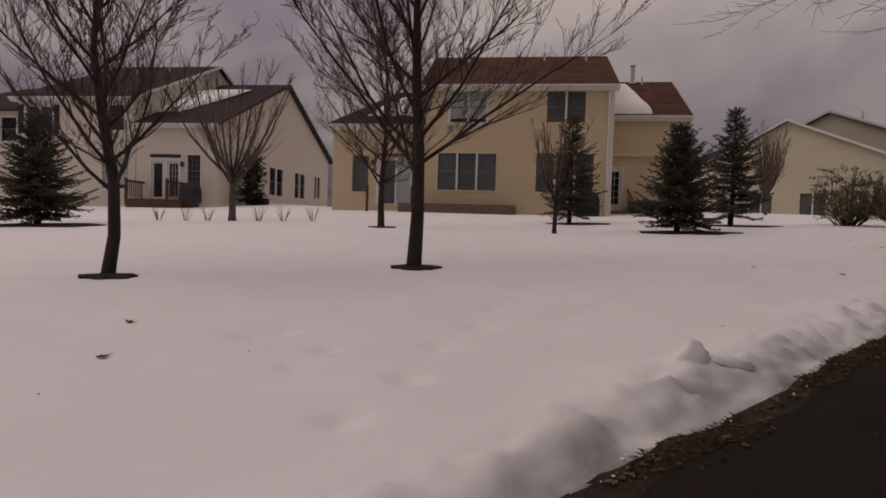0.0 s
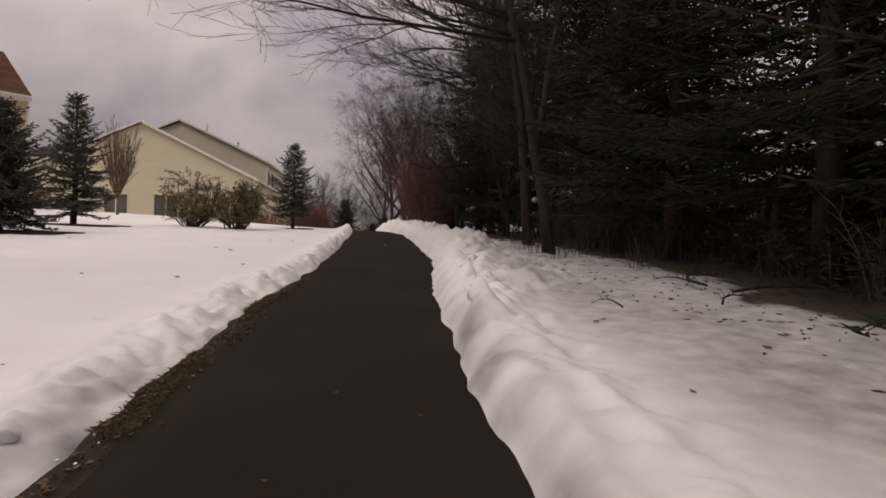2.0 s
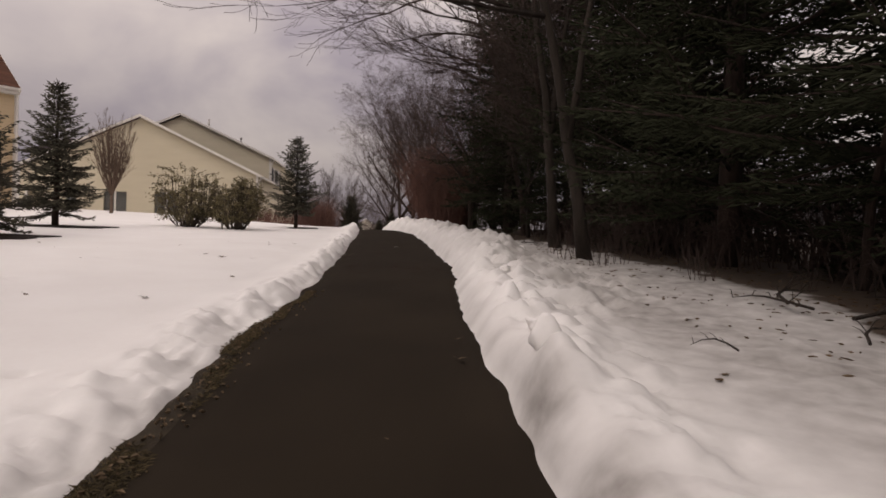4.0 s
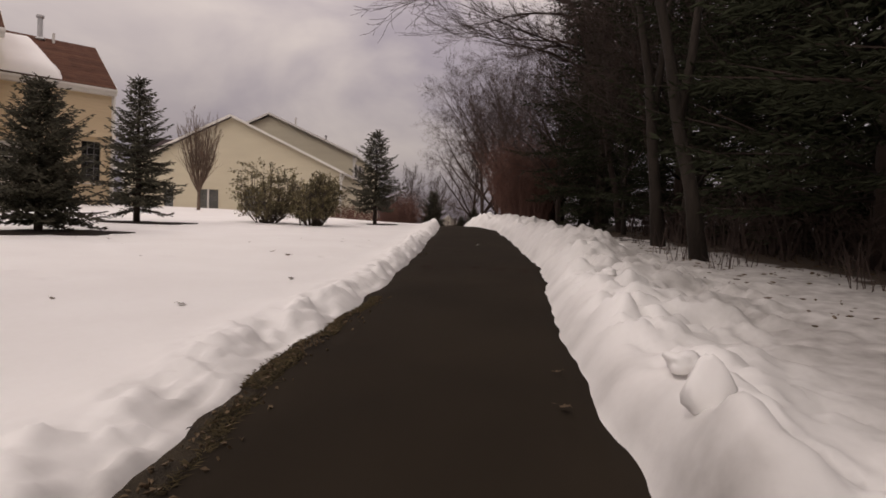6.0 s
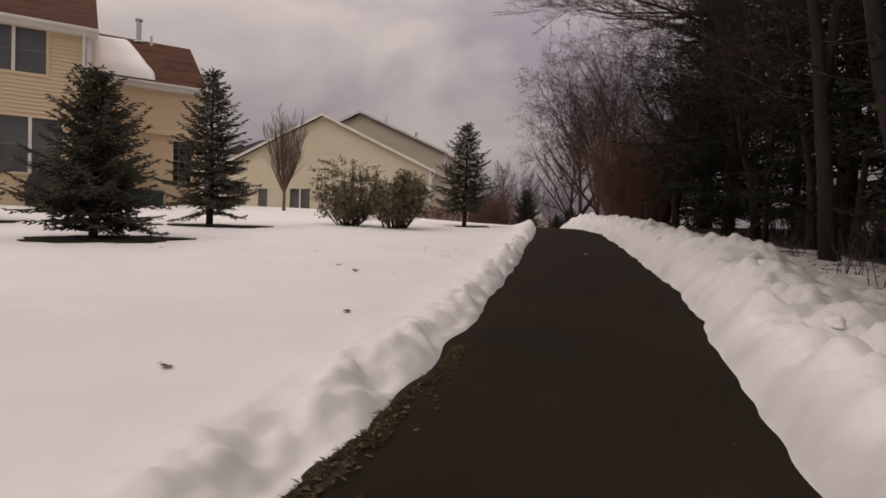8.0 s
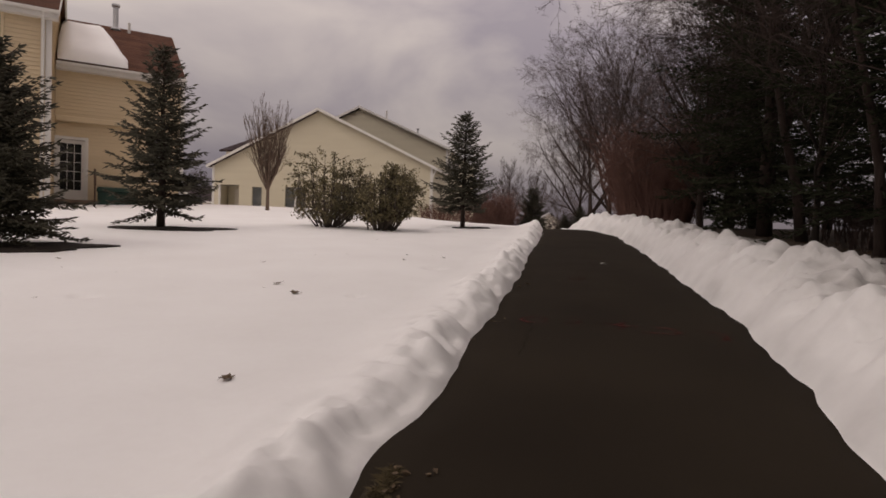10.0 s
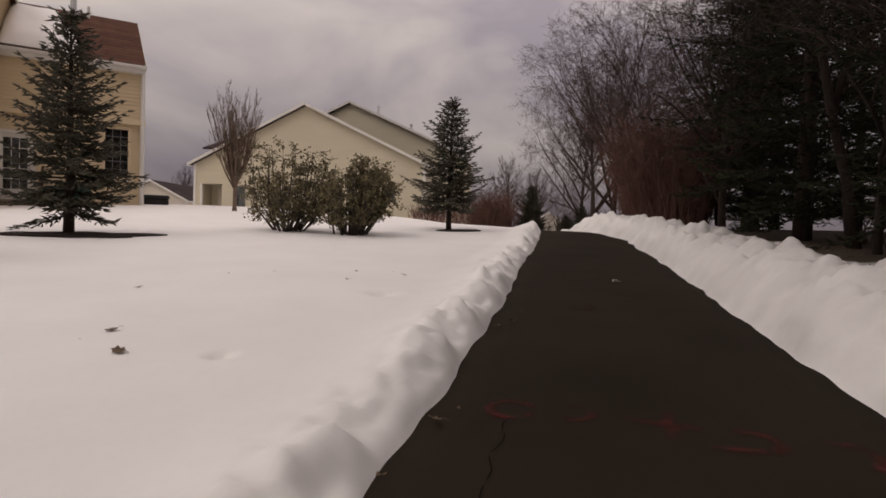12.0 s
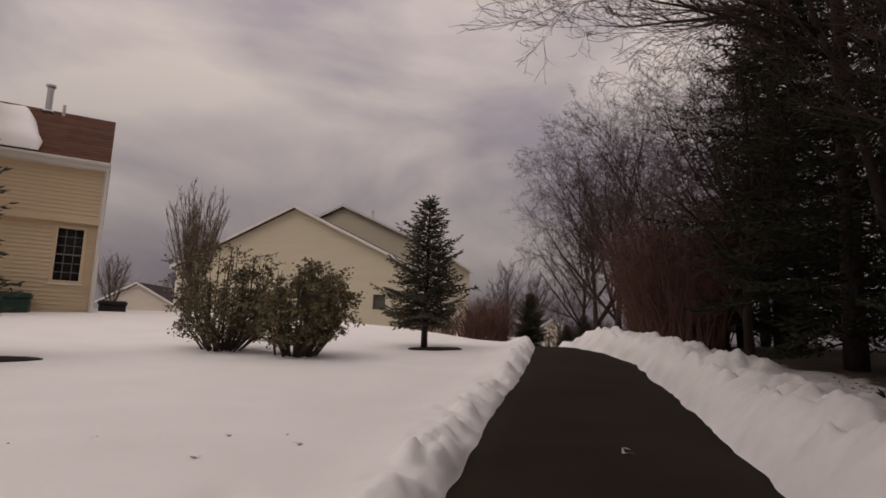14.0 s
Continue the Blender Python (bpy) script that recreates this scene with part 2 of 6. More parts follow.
# ---------------- mesh helpers ----------------
class Geo:
    def __init__(self):
        self.v, self.f = [], []

    def add(self, verts, faces):
        k = len(self.v)
        self.v += [tuple(p) for p in verts]
        self.f += [tuple(k + i for i in q) for q in faces]
        return self

    def hexa(self, p):
        """Eight corners: bottom ring then top ring."""
        return self.add(p, [(3, 2, 1, 0), (4, 5, 6, 7), (0, 1, 5, 4), (1, 2, 6, 5), (2, 3, 7, 6), (3, 0, 4, 7)])

    def box(self, x0, x1, y0, y1, z0, z1, bev=0.0):
        b = bev
        if b <= 0:
            return self.hexa([(x0, y0, z0), (x1, y0, z0), (x1, y1, z0), (x0, y1, z0), (x0, y0, z1), (x1, y0, z1), (x1, y1, z1), (x0, y1, z1)])
        ring = [(x0 + b, y0), (x1 - b, y0), (x1, y0 + b), (x1, y1 - b), (x1 - b, y1), (x0 + b, y1), (x0, y1 - b), (x0, y0 + b)]
        cx, cy = (x0 + x1) / 2, (y0 + y1) / 2
        sx, sy = 1 - 2 * b / max(x1 - x0, 1e-6), 1 - 2 * b / max(y1 - y0, 1e-6)
        small = [(cx + (x - cx) * sx, cy + (y - cy) * sy) for x, y in ring]
        rings = [[(x, y, z0) for x, y in ring], [(x, y, z1 - b) for x, y in ring], [(x, y, z1) for x, y in small]]
        return self.rings(rings)

    def rings(self, rings, caps=True):
        n = len(rings[0])
        faces = []
        for i in range(len(rings) - 1):
            for j in range(n):
                a, c = i * n + j, i * n + (j + 1) % n
                faces.append((a, c, c + n, a + n))
        if caps:
            faces.append(tuple(reversed(range(n))))
            faces.append(tuple(range((len(rings) - 1) * n, len(rings) * n)))
        return self.add([p for r in rings for p in r], faces)

    def tube(self, pts, rad, sides=5):
        """A tapered tube along points."""
        rings = []
        for i, p in enumerate(pts):
            a, b = pts[max(i - 1, 0)], pts[min(i + 1, len(pts) - 1)]
            d = Vector(b) - Vector(a)
            d = d.normalized() if d.length > 1e-9 else Vector((0, 0, 1))
            s = d.cross(Vector((0.31, 0.95, 0.05))).normalized()
            t = d.cross(s)
            r = rad[i]
            rings.append([Vector(p) + (s * math.cos(k * 2 * math.pi / sides) + t * math.sin(k * 2 * math.pi / sides)) * r for k in range(sides)])
        return self.rings(rings)

    def slab(self, pts, thick):
        """A flat polygon given thickness downwards along its normal."""
        a, b, c = (Vector(p) for p in pts[:3])
        n = (b - a).cross(c - a).normalized()
        if n.z < 0:
            n = -n
        return self.rings([[Vector(p) - n * thick for p in pts], [Vector(p) for p in pts]])

    def mesh(self, name, mat, smooth=False, weld=0.0):
        me = bpy.data.meshes.new(name)
        me.from_pydata([tuple(p) for p in self.v], [], self.f)
        bm = bmesh.new()
        bm.from_mesh(me)
        if weld:
            bmesh.ops.remove_doubles(bm, verts=bm.verts, dist=weld)
        bmesh.ops.recalc_face_normals(bm, faces=bm.faces)
        bm.to_mesh(me)
        bm.free()
        me.materials.append(mat)
        if smooth:
            me.polygons.foreach_set("use_smooth", [True] * len(me.polygons))
        return me


def part(name, geo, mat, parent=None, label="", m=None, smooth=False):
    ob = new(name, geo if isinstance(geo, bpy.types.Mesh) else geo.mesh(name, mat, smooth))
    if parent is not None:
        ob.parent = parent
    if m is not None:
        ob.matrix_basis = m
    if label:
        ob["label"] = label
    return ob


def thing(name, label, category, m, group="", kind=""):
    ob = new(name)
    ob.empty_display_size = 0.2
    ob.matrix_basis = m
    return tagged(ob, label, category, group, kind)


# ---------------- the lie of the land ----------------
ORIGIN, HEAD = (2.88, 3.49), radians(56.9)
DX, DY = math.cos(HEAD), math.sin(HEAD)


def to_xy(u, v):
    """u: metres to the right of the path's line, v: metres along it."""
    return ORIGIN[0] + u * DY + v * DX, ORIGIN[1] - u * DX + v * DY


def to_uv(x, y):
    x, y = x - ORIGIN[0], y - ORIGIN[1]
    return x * DY - y * DX, x * DX + y * DY


def interp(x, xs, ys):
    return float(np.interp(x, xs, ys))


def smooth_step(a, b, x):
    t = min(max((x - a) / (b - a), 0.0), 1.0)
    return t * t * (3 - 2 * t)


def path_z(v):
    return interp(v, [-400, -30, -8, -5, 11, 19.5, 22, 27, 60, 400], [-2, -0.3, 0.15, 0.303, 1.327, 1.84, 1.86, 1.76, 1.0, 0.5])


def edge_left(v):
    w = 0.05 * noise.noise((v * 0.9, 3.1, 0)) + 0.03 * noise.noise((v * 3.1, 7.7, 0))
    return interp(v, [-10, -3, 0, 2, 3.5, 5, 9, 17, 20, 30], [-0.92, -0.93, -0.94, -0.95, -0.80, -0.68, -0.64, -0.72, -0.82, -1.9]) + w


def edge_right(v):
    w = 0.06 * noise.noise((v * 0.9, 13.1, 0)) + 0.035 * noise.noise((v * 3.1, 17.7, 0))
    return interp(v, [-10, -2, 0.3, 1.35, 3.2, 4, 5.5, 7, 13, 17, 19, 20.5, 30], [0.84, 0.80, 0.77, 0.82, 0.87, 0.94, 1.11, 1.19, 1.17, 1.06, 0.69, 0.39, -0.66]) + w


def lawn_z(u, v):
    base = path_z(v)
    if v > 19:
        far = interp(v, [19, 21, 30, 60, 400], [1.81, 1.86, 1.95, 1.95, 1.5])
        base = base + (far - base) * smooth_step(2.0, 8.0, abs(u))
    k = interp(v, [10, 16], [1, 0.65])
    if u < 0:
        z = base + k * max(0.07 + 0.034 * min(-u - 1.5, 40), 0.04)
        return z + 0.3 * math.exp(-((u + 13) ** 2 + (v - 28) ** 2) / 72)
    return base + 0.17 + 0.012 * min(max(u - 3, 0), 12)


def fbm(x, y, s, octaves=3):
    h, a = 0.0, 1.0
    for k in range(octaves):
        h += a * noise.noise((x * s, y * s, 5.3 * k))
        a, s = a * 0.5, s * 2.07
    return h


LUMPS = [(-1.28, -1.62, 0.06, 0.20), (-1.05, -1.35, 0.05, 0.17), (-1.5, -1.95, 0.04, 0.25), (0.98, 0.25, 0.13, 0.13), (0.99, 0.45, 0.14, 0.13), (1.05, 0.85, 0.06, 0.2),
         (2.2, 5.6, 0.13, 0.4), (1.6, 6.0, 0.12, 0.35), (1.5, 3.1, 0.10, 0.3), (1.95, 4.6, 0.12, 0.35), (2.1, 7.4, 0.22, 0.45), (1.9, 8.4, 0.18, 0.35), (2.5, 8.7, 0.14, 0.5), (1.75, 9.6, 0.12, 0.3), (2.3, 11.2, 0.15, 0.5), (2.0, 13.5, 0.15, 0.5), (1.8, 16.0, 0.12, 0.4)]
rng = random.Random(11)
DENTS = [(rng.uniform(-7, -1.6), rng.uniform(-4.5, 9), rng.uniform(0.05, 0.11)) for _ in range(34)]
DENTS += [(-1.9 - 0.33 * i + 0.08 * (i % 2), -3.4 + 0.55 * i, 0.10) for i in range(12)]


def ground_z(u, v):
    l, r = edge_left(v) + interp(v, [-6, 2.8, 4.2], [0.08, 0.08, 0.0]), edge_right(v)
    pz = path_z(v)
    if l <= u <= r - 0.05:
        return pz - 0.03
    x, y = u, v
    near = smooth_step(6, 2, abs(u))
    z = lawn_z(u, v) + 0.035 * fbm(x, y, 0.16, 2) + 0.012 * near * fbm(x, y, 0.9, 2)
    for a, b, h, s in LUMPS:
        q = ((u - a) ** 2 + (v - b) ** 2) / (s * s)
        if q < 6:
            z += h * math.exp(-q)
    for a, b, s in DENTS:
        q = ((u - a) ** 2 + (v - b) ** 2) / (s * s)
        if q < 6:
            z -= 0.06 * math.exp(-q)
    if u < l:
        d = l - u
        # a steep rounded face with a crumbled crest, then the lawn lies flat behind it
        crest = interp(v, [-4, 0, 3, 6, 12], [0.36, 0.38, 0.34, 0.27, 0.28]) + 0.10 * noise.noise((v * 1.1, 1, 0)) + 0.03 * noise.noise((v * 2.9, 4, 0)) + 0.08 * (crumb(0.0, v, 1.6) - 0.15)
        ridge = interp(v, [-8, -3, 3, 6, 12, 20, 30], [0.05, 0.06, 0.09, 0.12, 0.15, 0.2, 0.15]) * (1 + 0.5 * fbm(x * 0.6, y, 1.1))
        bump = ridge * (1 - min(max((d - crest) / 0.5, 0.0), 1.0)) ** 1.8
        rise = min(max(d / crest, 0.0), 1.0)
        z = pz - 0.03 + (z + bump - pz + 0.03) * (1 - (1 - rise) ** 2.3)
        band = smooth_step(0.02, 0.14, d) * smooth_step(crest + 0.22, crest - 0.06, d)
        return z + band * (0.06 * fbm(x, y, 2.3, 4) + 0.06 * abs(fbm(x + 4, y, 4.0)) + 0.11 * crumb(x + 0.4 * y, y - 0.3 * x, 2.4) + 0.07 * crumb(x, y + 5, 5.7) - 0.075)
    d = u - r
    crest = interp(v, [-6, 0.5, 2, 4, 7, 20], [0.20, 0.22, 0.34, 0.42, 0.5, 0.5]) + 0.09 * noise.noise((v * 1.2, 2, 0)) + 0.015 * noise.noise((v * 3.1, 6, 0))
    back = interp(v, [0.5, 3, 7], [0.35, 0.75, 0.8])
    ridge = interp(v, [-8, -2, 1, 3, 5, 8, 14, 20, 30], [0.05, 0.05, 0.07, 0.13, 0.13, 0.19, 0.21, 0.24, 0.15]) * (1 + 0.6 * fbm(x * 0.6, y + 40, 0.9))
    z += ridge * smooth_step(crest + back, crest + 0.1, d)
    churn = interp(v, [-1, 1.2, 2.8], [0.42, 0.55, 1.0])
    wide = interp(v, [0, 2, 4, 6, 8], [0.9, 1.5, 2.6, 2.2, 1.6])
    band = churn * smooth_step(0.02, 0.26, d) * smooth_step(wide, wide * 0.45, d)
    z += band * (0.09 * abs(fbm(x, y + 9, 1.6)) + 0.26 * crumb(x, y, 1.3) + 0.16 * crumb(x + 6, y, 2.3) + 0.22 * crumb(x + 3, y + 5, 3.7) + 0.07 * crumb(x + 3, y + 5, 6.5) - 0.14)
    z += 0.07 * crumb(x + 1, y, 3.0) * smooth_step(1.0, 1.6, d) * smooth_step(4.0, 2.5, d)
    rise = min(max((d + 0.05) / crest, 0.0), 1.0)
    return pz - 0.03 + (z - pz + 0.03) * (1 - (1 - rise) ** 2.2)


def crumb(x, y, s):
    """Heaped clods: rounded cells with creases between them."""
    a, b = x * s, y * s
    a, b = a + 0.75 * noise.noise((a * 0.9, b * 0.9, 1)) + 0.3 * noise.noise((a * 2.3, b * 2.3, 4)), b + 0.75 * noise.noise((a * 0.9, b * 0.9, 8)) + 0.3 * noise.noise((a * 2.3, b * 2.3, 6))
    d = noise.voronoi((a, b, 0.3))[0]
    return 0.42 * max(0.0, 1 - (d[0] / 0.72) ** 2) * (0.35 + 0.65 * min((d[1] - d[0]) * 3.2, 1) ** 0.6)


def axis(spans):
    out = []
    for a, b, step in spans:
        out += list(np.arange(a, b - 1e-6, step))
    return out + [spans[-1][1]]


def build_ground():
    us = axis([(-420, -60, 40), (-60, -30, 5), (-30, -8, 1.0), (-8, -4.6, 0.2), (-4.6, -2.0, 0.07), (-2.0, -0.4, 0.028), (-0.4, 0.6, 0.25), (0.6, 2.8, 0.038), (2.8, 4.0, 0.08), (4.0, 6, 0.2), (6, 20, 1), (20, 60, 5), (60, 420, 40)])
    vs = axis([(-420, -60, 40), (-60, -14, 4), (-14, -6, 0.5), (-6, -3, 0.055), (-3, 13, 0.042), (13, 24, 0.11), (24, 40, 1), (40, 80, 5), (80, 420, 40)])
    verts = []
    for v in vs:
        for u in us:
            x, y = to_xy(u, v)
            verts.append((x, y, ground_z(u, v)))
    n = len(us)
    faces = [(j * n + i, j * n + i + 1, (j + 1) * n + i + 1, (j + 1) * n + i) for j in range(len(vs) - 1) for i in range(n - 1)]
    me = bpy.data.meshes.new("ground")
    me.from_pydata(verts, [], faces)
    me.materials.append(SNOW_GRIT_SHADE)
    grit_shade = me.attributes.new("grit_shade", "FLOAT", "POINT")
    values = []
    for v in vs:
        l, r = edge_left(v), edge_right(v)
        worn = interp(v, [-6, -1, 1, 3, 6, 12], [1.1, 1.0, 0.4, 0.3, 0.3, 0.3])
        for u in us:
            d = l - u if u < l else u - r if u > r else 0
            k = worn * smooth_step(interp(v, [-1, 2], [0.40, 0.24]), 0.02, d) * (0.6 + 0.8 * noise.noise((u * 3, v * 3, 6))) if d < 0.45 else 0.0
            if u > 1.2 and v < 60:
                # old snow under the wood: grey needles plus painted tree shade; farther in it has melted to bare litter
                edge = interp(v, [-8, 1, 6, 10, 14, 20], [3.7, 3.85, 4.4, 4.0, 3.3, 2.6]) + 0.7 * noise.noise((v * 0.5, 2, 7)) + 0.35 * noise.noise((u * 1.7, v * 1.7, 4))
                needle_shade = smooth_step(0.9, 2.2, u) * (0.74 + 0.18 * noise.noise((u * 1.1, v * 1.1, 5))) + 0.14 * smooth_step(-0.1, 0.5, noise.noise((u * 0.7, v * 0.7, 9)) + 0.5 * noise.noise((u * 2.3, v * 2.3, 3))) * smooth_step(1.7, 3.2, u)
                k = max(k, needle_shade, 2.2 * smooth_step(edge - 0.35, edge + 0.25, u))
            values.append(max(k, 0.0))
    grit_shade.data.foreach_set("value", values)
    me.polygons.foreach_set("use_smooth", [True] * len(faces))
    tagged(new("ground", me), "snow-covered lawn with ploughed banks along the path", "snow ground", kind="structure")


def build_path():
    vs = axis([(-14, -6, 0.5), (-6, 15, 0.12), (15, 40, 0.5)])
    g = Geo()
    rings = []
    for v in vs:
        l, r = edge_left(v) + interp(v, [-6, 0, 2.4, 3.6, 4.4], [0.22, 0.17, 0.12, 0.02, -0.06]), edge_right(v) + 0.05
        l += 0.03 * noise.noise((v * 2.2, 9, 0))
        row = []
        for k in range(9):
            u = l + (r - l) * k / 8
            x, y = to_xy(u, v)
            row.append((x, y, path_z(v) + 0.018 * (1 - (2 * k / 8 - 1) ** 2) + 0.004 * noise.noise((u * 2, v * 2, 1))))
        rings.append(row)
    n = 9
    g.add([p for r in rings for p in r], [(j * n + i, j * n + i + 1, (j + 1) * n + i + 1, (j + 1) * n + i) for j in range(len(vs) - 1) for i in range(n - 1)])
    # the slab's sides
    k = len(g.v)
    g.v += [(p[0], p[1], p[2] - 0.06) for r in rings for p in (r[0], r[-1])]
    for j in range(len(vs) - 1):
        g.f.append((j * n, (j + 1) * n, k + 2 * j + 2, k + 2 * j))
        g.f.append((j * n + 8, k + 2 * j + 1, k + 2 * j + 3, (j + 1) * n + 8))
    tagged(part("footpath", g, ASPHALT, smooth=True), "dark asphalt footpath cleared between snow banks", "path", kind="structure")
    # bare soil strip between the asphalt and the snow
    g = Geo()
    vs = axis([(-6, 4.2, 0.1)])
    row = []
    for v in vs:
        l = edge_left(v)
        for u in (l + 0.02, l + 0.12, l + 0.34):
            x, y = to_xy(u, v)
            row.append((x, y, path_z(v) - 0.012 + 0.012 * noise.noise((u * 9, v * 6, 4)) + (0.012 if u < l + 0.2 else -0.012)))
    g.add(row, [(j * 3 + i, j * 3 + i + 1, j * 3 + 4 + i, j * 3 + 3 + i) for j in range(len(vs) - 1) for i in range(2)])
    tagged(part("verge", g, DIRT, smooth=True), "strip of bare wet soil and litter beside the asphalt", "verge", kind="structure")


build_ground()
build_path()


def on_ground(x, y):
    return ground_z(*to_uv(x, y))


# ---------------- houses ----------------
def siding(name, parent, mat, m, x0, x1, z0, z1, holes=(), gable=None, course=0.115, thick=0.16, label=""):
    """A lap-sided wall in its own plane: x along, y inwards, z up. gable: (x of the peak, height of the peak)."""
    levels = set()
    z = z0
    top = gable[1] if gable else z1
    while z < top:
        levels.add(round(z, 4))
        z += course
    levels.add(round(top, 4))
    for h in holes:
        levels |= {round(h[2], 4), round(h[3], 4)}
    levels = sorted(levels)
    g = Geo()
    for a, b in zip(levels, levels[1:]):
        if b - a < 0.004:
            continue
        mid = (a + b) / 2
        la, ra, lb, rb = x0, x1, x0, x1
        if gable and b > z1:
            px, pz = gable

            def span(zz):
                t = min(max((zz - z1) / (pz - z1), 0), 0.995)
                return x0 + (px - x0) * t, x1 + (px - x1) * t
            (la, ra), (lb, rb) = span(a), span(b)
        spans = [(la, ra, lb, rb)]
        for h in holes:
            if h[2] < mid < h[3]:
                cut = []
                for p, q, p2, q2 in spans:
                    if h[1] <= p or h[0] >= q:
                        cut.append((p, q, p2, q2))
                        continue
                    if h[0] > p:
                        cut.append((p, h[0], p2, h[0]))
                    if h[1] < q:
                        cut.append((h[1], q, h[1], q2))
                spans = cut
        phase = ((a - z0) / course + 0.001) % 1.0
        fa, fb = 0.028 * (1 - phase), 0.028 * (1 - min(phase + (b - a) / course, 1.0))
        for p, q, p2, q2 in spans:
            g.hexa([(p, -fa, a), (q, -fa, a), (q, thick, a), (p, thick, a), (p2, -fb, b), (q2, -fb, b), (q2, thick, b), (p2, thick, b)])
    return part(name, g.mesh(name, mat, weld=0.0006), mat, parent, label, m)


def window(parent, m, xa, xb, za, zb, panes=1, blind=None, grid=None, sill=True, rail=True, trim=0.07, frame_mat=None):
    """A window in a wall's opening; parts are frame, glass panes, posts between them and what hangs behind."""
    g = Geo()
    t = trim
    g.box(xa - t, xa + 0.02, -0.045, 0.11, za - t, zb + t)
    g.box(xb - 0.02, xb + t, -0.045, 0.11, za - t, zb + t)
    g.box(xa + 0.02, xb - 0.02, -0.045, 0.11, zb - 0.02, zb + t)
    g.box(xa + 0.02, xb - 0.02, -0.045, 0.11, za - t, za + 0.02)
    win = part("window", g, frame_mat or TRIM, parent, "cream-framed window" if frame_mat else "white-framed window", m)
    w = (xb - xa) / panes
    for i in range(panes):
        a, b = xa + i * w, xa + (i + 1) * w
        g = Geo().box(a + 0.02, b - 0.02, 0.05, 0.056, za + 0.015, zb - 0.015)
        pane = part("pane", g, GLASS, win)
        pane.visible_shadow = False
        if i:
            part("mullion", Geo().box(a - 0.04, a + 0.04, -0.03, 0.10, za + 0.02, zb - 0.02), TRIM, win)
        if rail:
            zm = (za + zb) / 2
            part("meeting_rail", Geo().box(a + 0.03, b - 0.03, 0.035, 0.07, zm - 0.02, zm + 0.02), BLIND, win)
        if grid:
            g = Geo()
            for k in range(1, grid[0]):
                x = a + (b - a) * k / grid[0]
                g.box(x - 0.008, x + 0.008, 0.036, 0.05, za + 0.02, zb - 0.02)
            for k in range(1, grid[1]):
                z = za + (zb - za) * k / grid[1]
                g.box(a + 0.03, b - 0.03, 0.034, 0.049, z - 0.008, z + 0.008)
            part("muntins", g, BLIND, win)
        if blind is not None:
            drop = za + 0.01 if blind is not BLIND_WHITE else za + 0.14 * (zb - za)
            g = Geo()
            n = 14
            for k in range(n):
                z = drop + (zb - drop) * k / n
                g.hexa([(a + 0.03, 0.085, z), (b - 0.03, 0.085, z), (b - 0.03, 0.10, z), (a + 0.03, 0.10, z),
                        (a + 0.03, 0.077, z + (zb - drop) / n), (b - 0.03, 0.077, z + (zb - drop) / n), (b - 0.03, 0.092, z + (zb - drop) / n), (a + 0.03, 0.092, z + (zb - drop) / n)])
            part("blind", g, blind, win)
        # thin sheet stands in for the unlit room, its shade painted near-black
        part("room_shade_panel", Geo().box(a, b, 0.14, 0.15, za, zb), INDOOR_SHADE, win)
    if sill:
        part("sill", Geo().box(xa - t - 0.03, xb + t + 0.03, -0.08, 0.0, za - t - 0.035, za - t), TRIM, win)
    return win


def glazed_door(parent, m, xa, xb, za, zb, grid, mat=None, low=0.3):
    g = Geo()
    g.box(xa - 0.09, xa, -0.045, 0.12, za, zb + 0.09)
    g.box(xb, xb + 0.09, -0.045, 0.12, za, zb + 0.09)
    g.box(xa, xb, -0.045, 0.12, zb, zb + 0.09)
    g.box(xa, xb, 0.02, 0.07, za, za + low)
    g.box(xa, xa + 0.1, 0.02, 0.07, za + low, zb)
    g.box(xb - 0.1, xb, 0.02, 0.07, za + low, zb)
    g.box(xa + 0.1, xb - 0.1, 0.02, 0.07, zb - 0.12, zb)
    door = part("door", g, mat or TRIM, parent, "white glazed house door", m)
    part("pane", Geo().box(xa + 0.1, xb - 0.1, 0.045, 0.05, za + low, zb - 0.12), GLASS, door).visible_shadow = False
    g = Geo()
    for k in range(1, grid[0]):
        x = xa + 0.1 + (xb - xa - 0.2) * k / grid[0]
        g.box(x - 0.008, x + 0.008, 0.032, 0.046, za + low, zb - 0.12)
    for k in range(1, grid[1]):
        z = za + low + (zb - 0.12 - za - low) * k / grid[1]
        g.box(xa + 0.1, xb - 0.1, 0.03, 0.044, z - 0.008, z + 0.008)
    if g.v:
        part("muntins", g, TRIM, door)
    # added sheet behind the door glass, coloured as the shade indoors
    part("room_shade_panel", Geo().box(xa, xb, 0.16, 0.17, za, zb), INDOOR_SHADE, door)
    part("handle", Geo().box(xb - 0.075, xb - 0.045, -0.03, 0.02, za + 0.92, za + 1.05, 0.006), METAL, door)
    return door


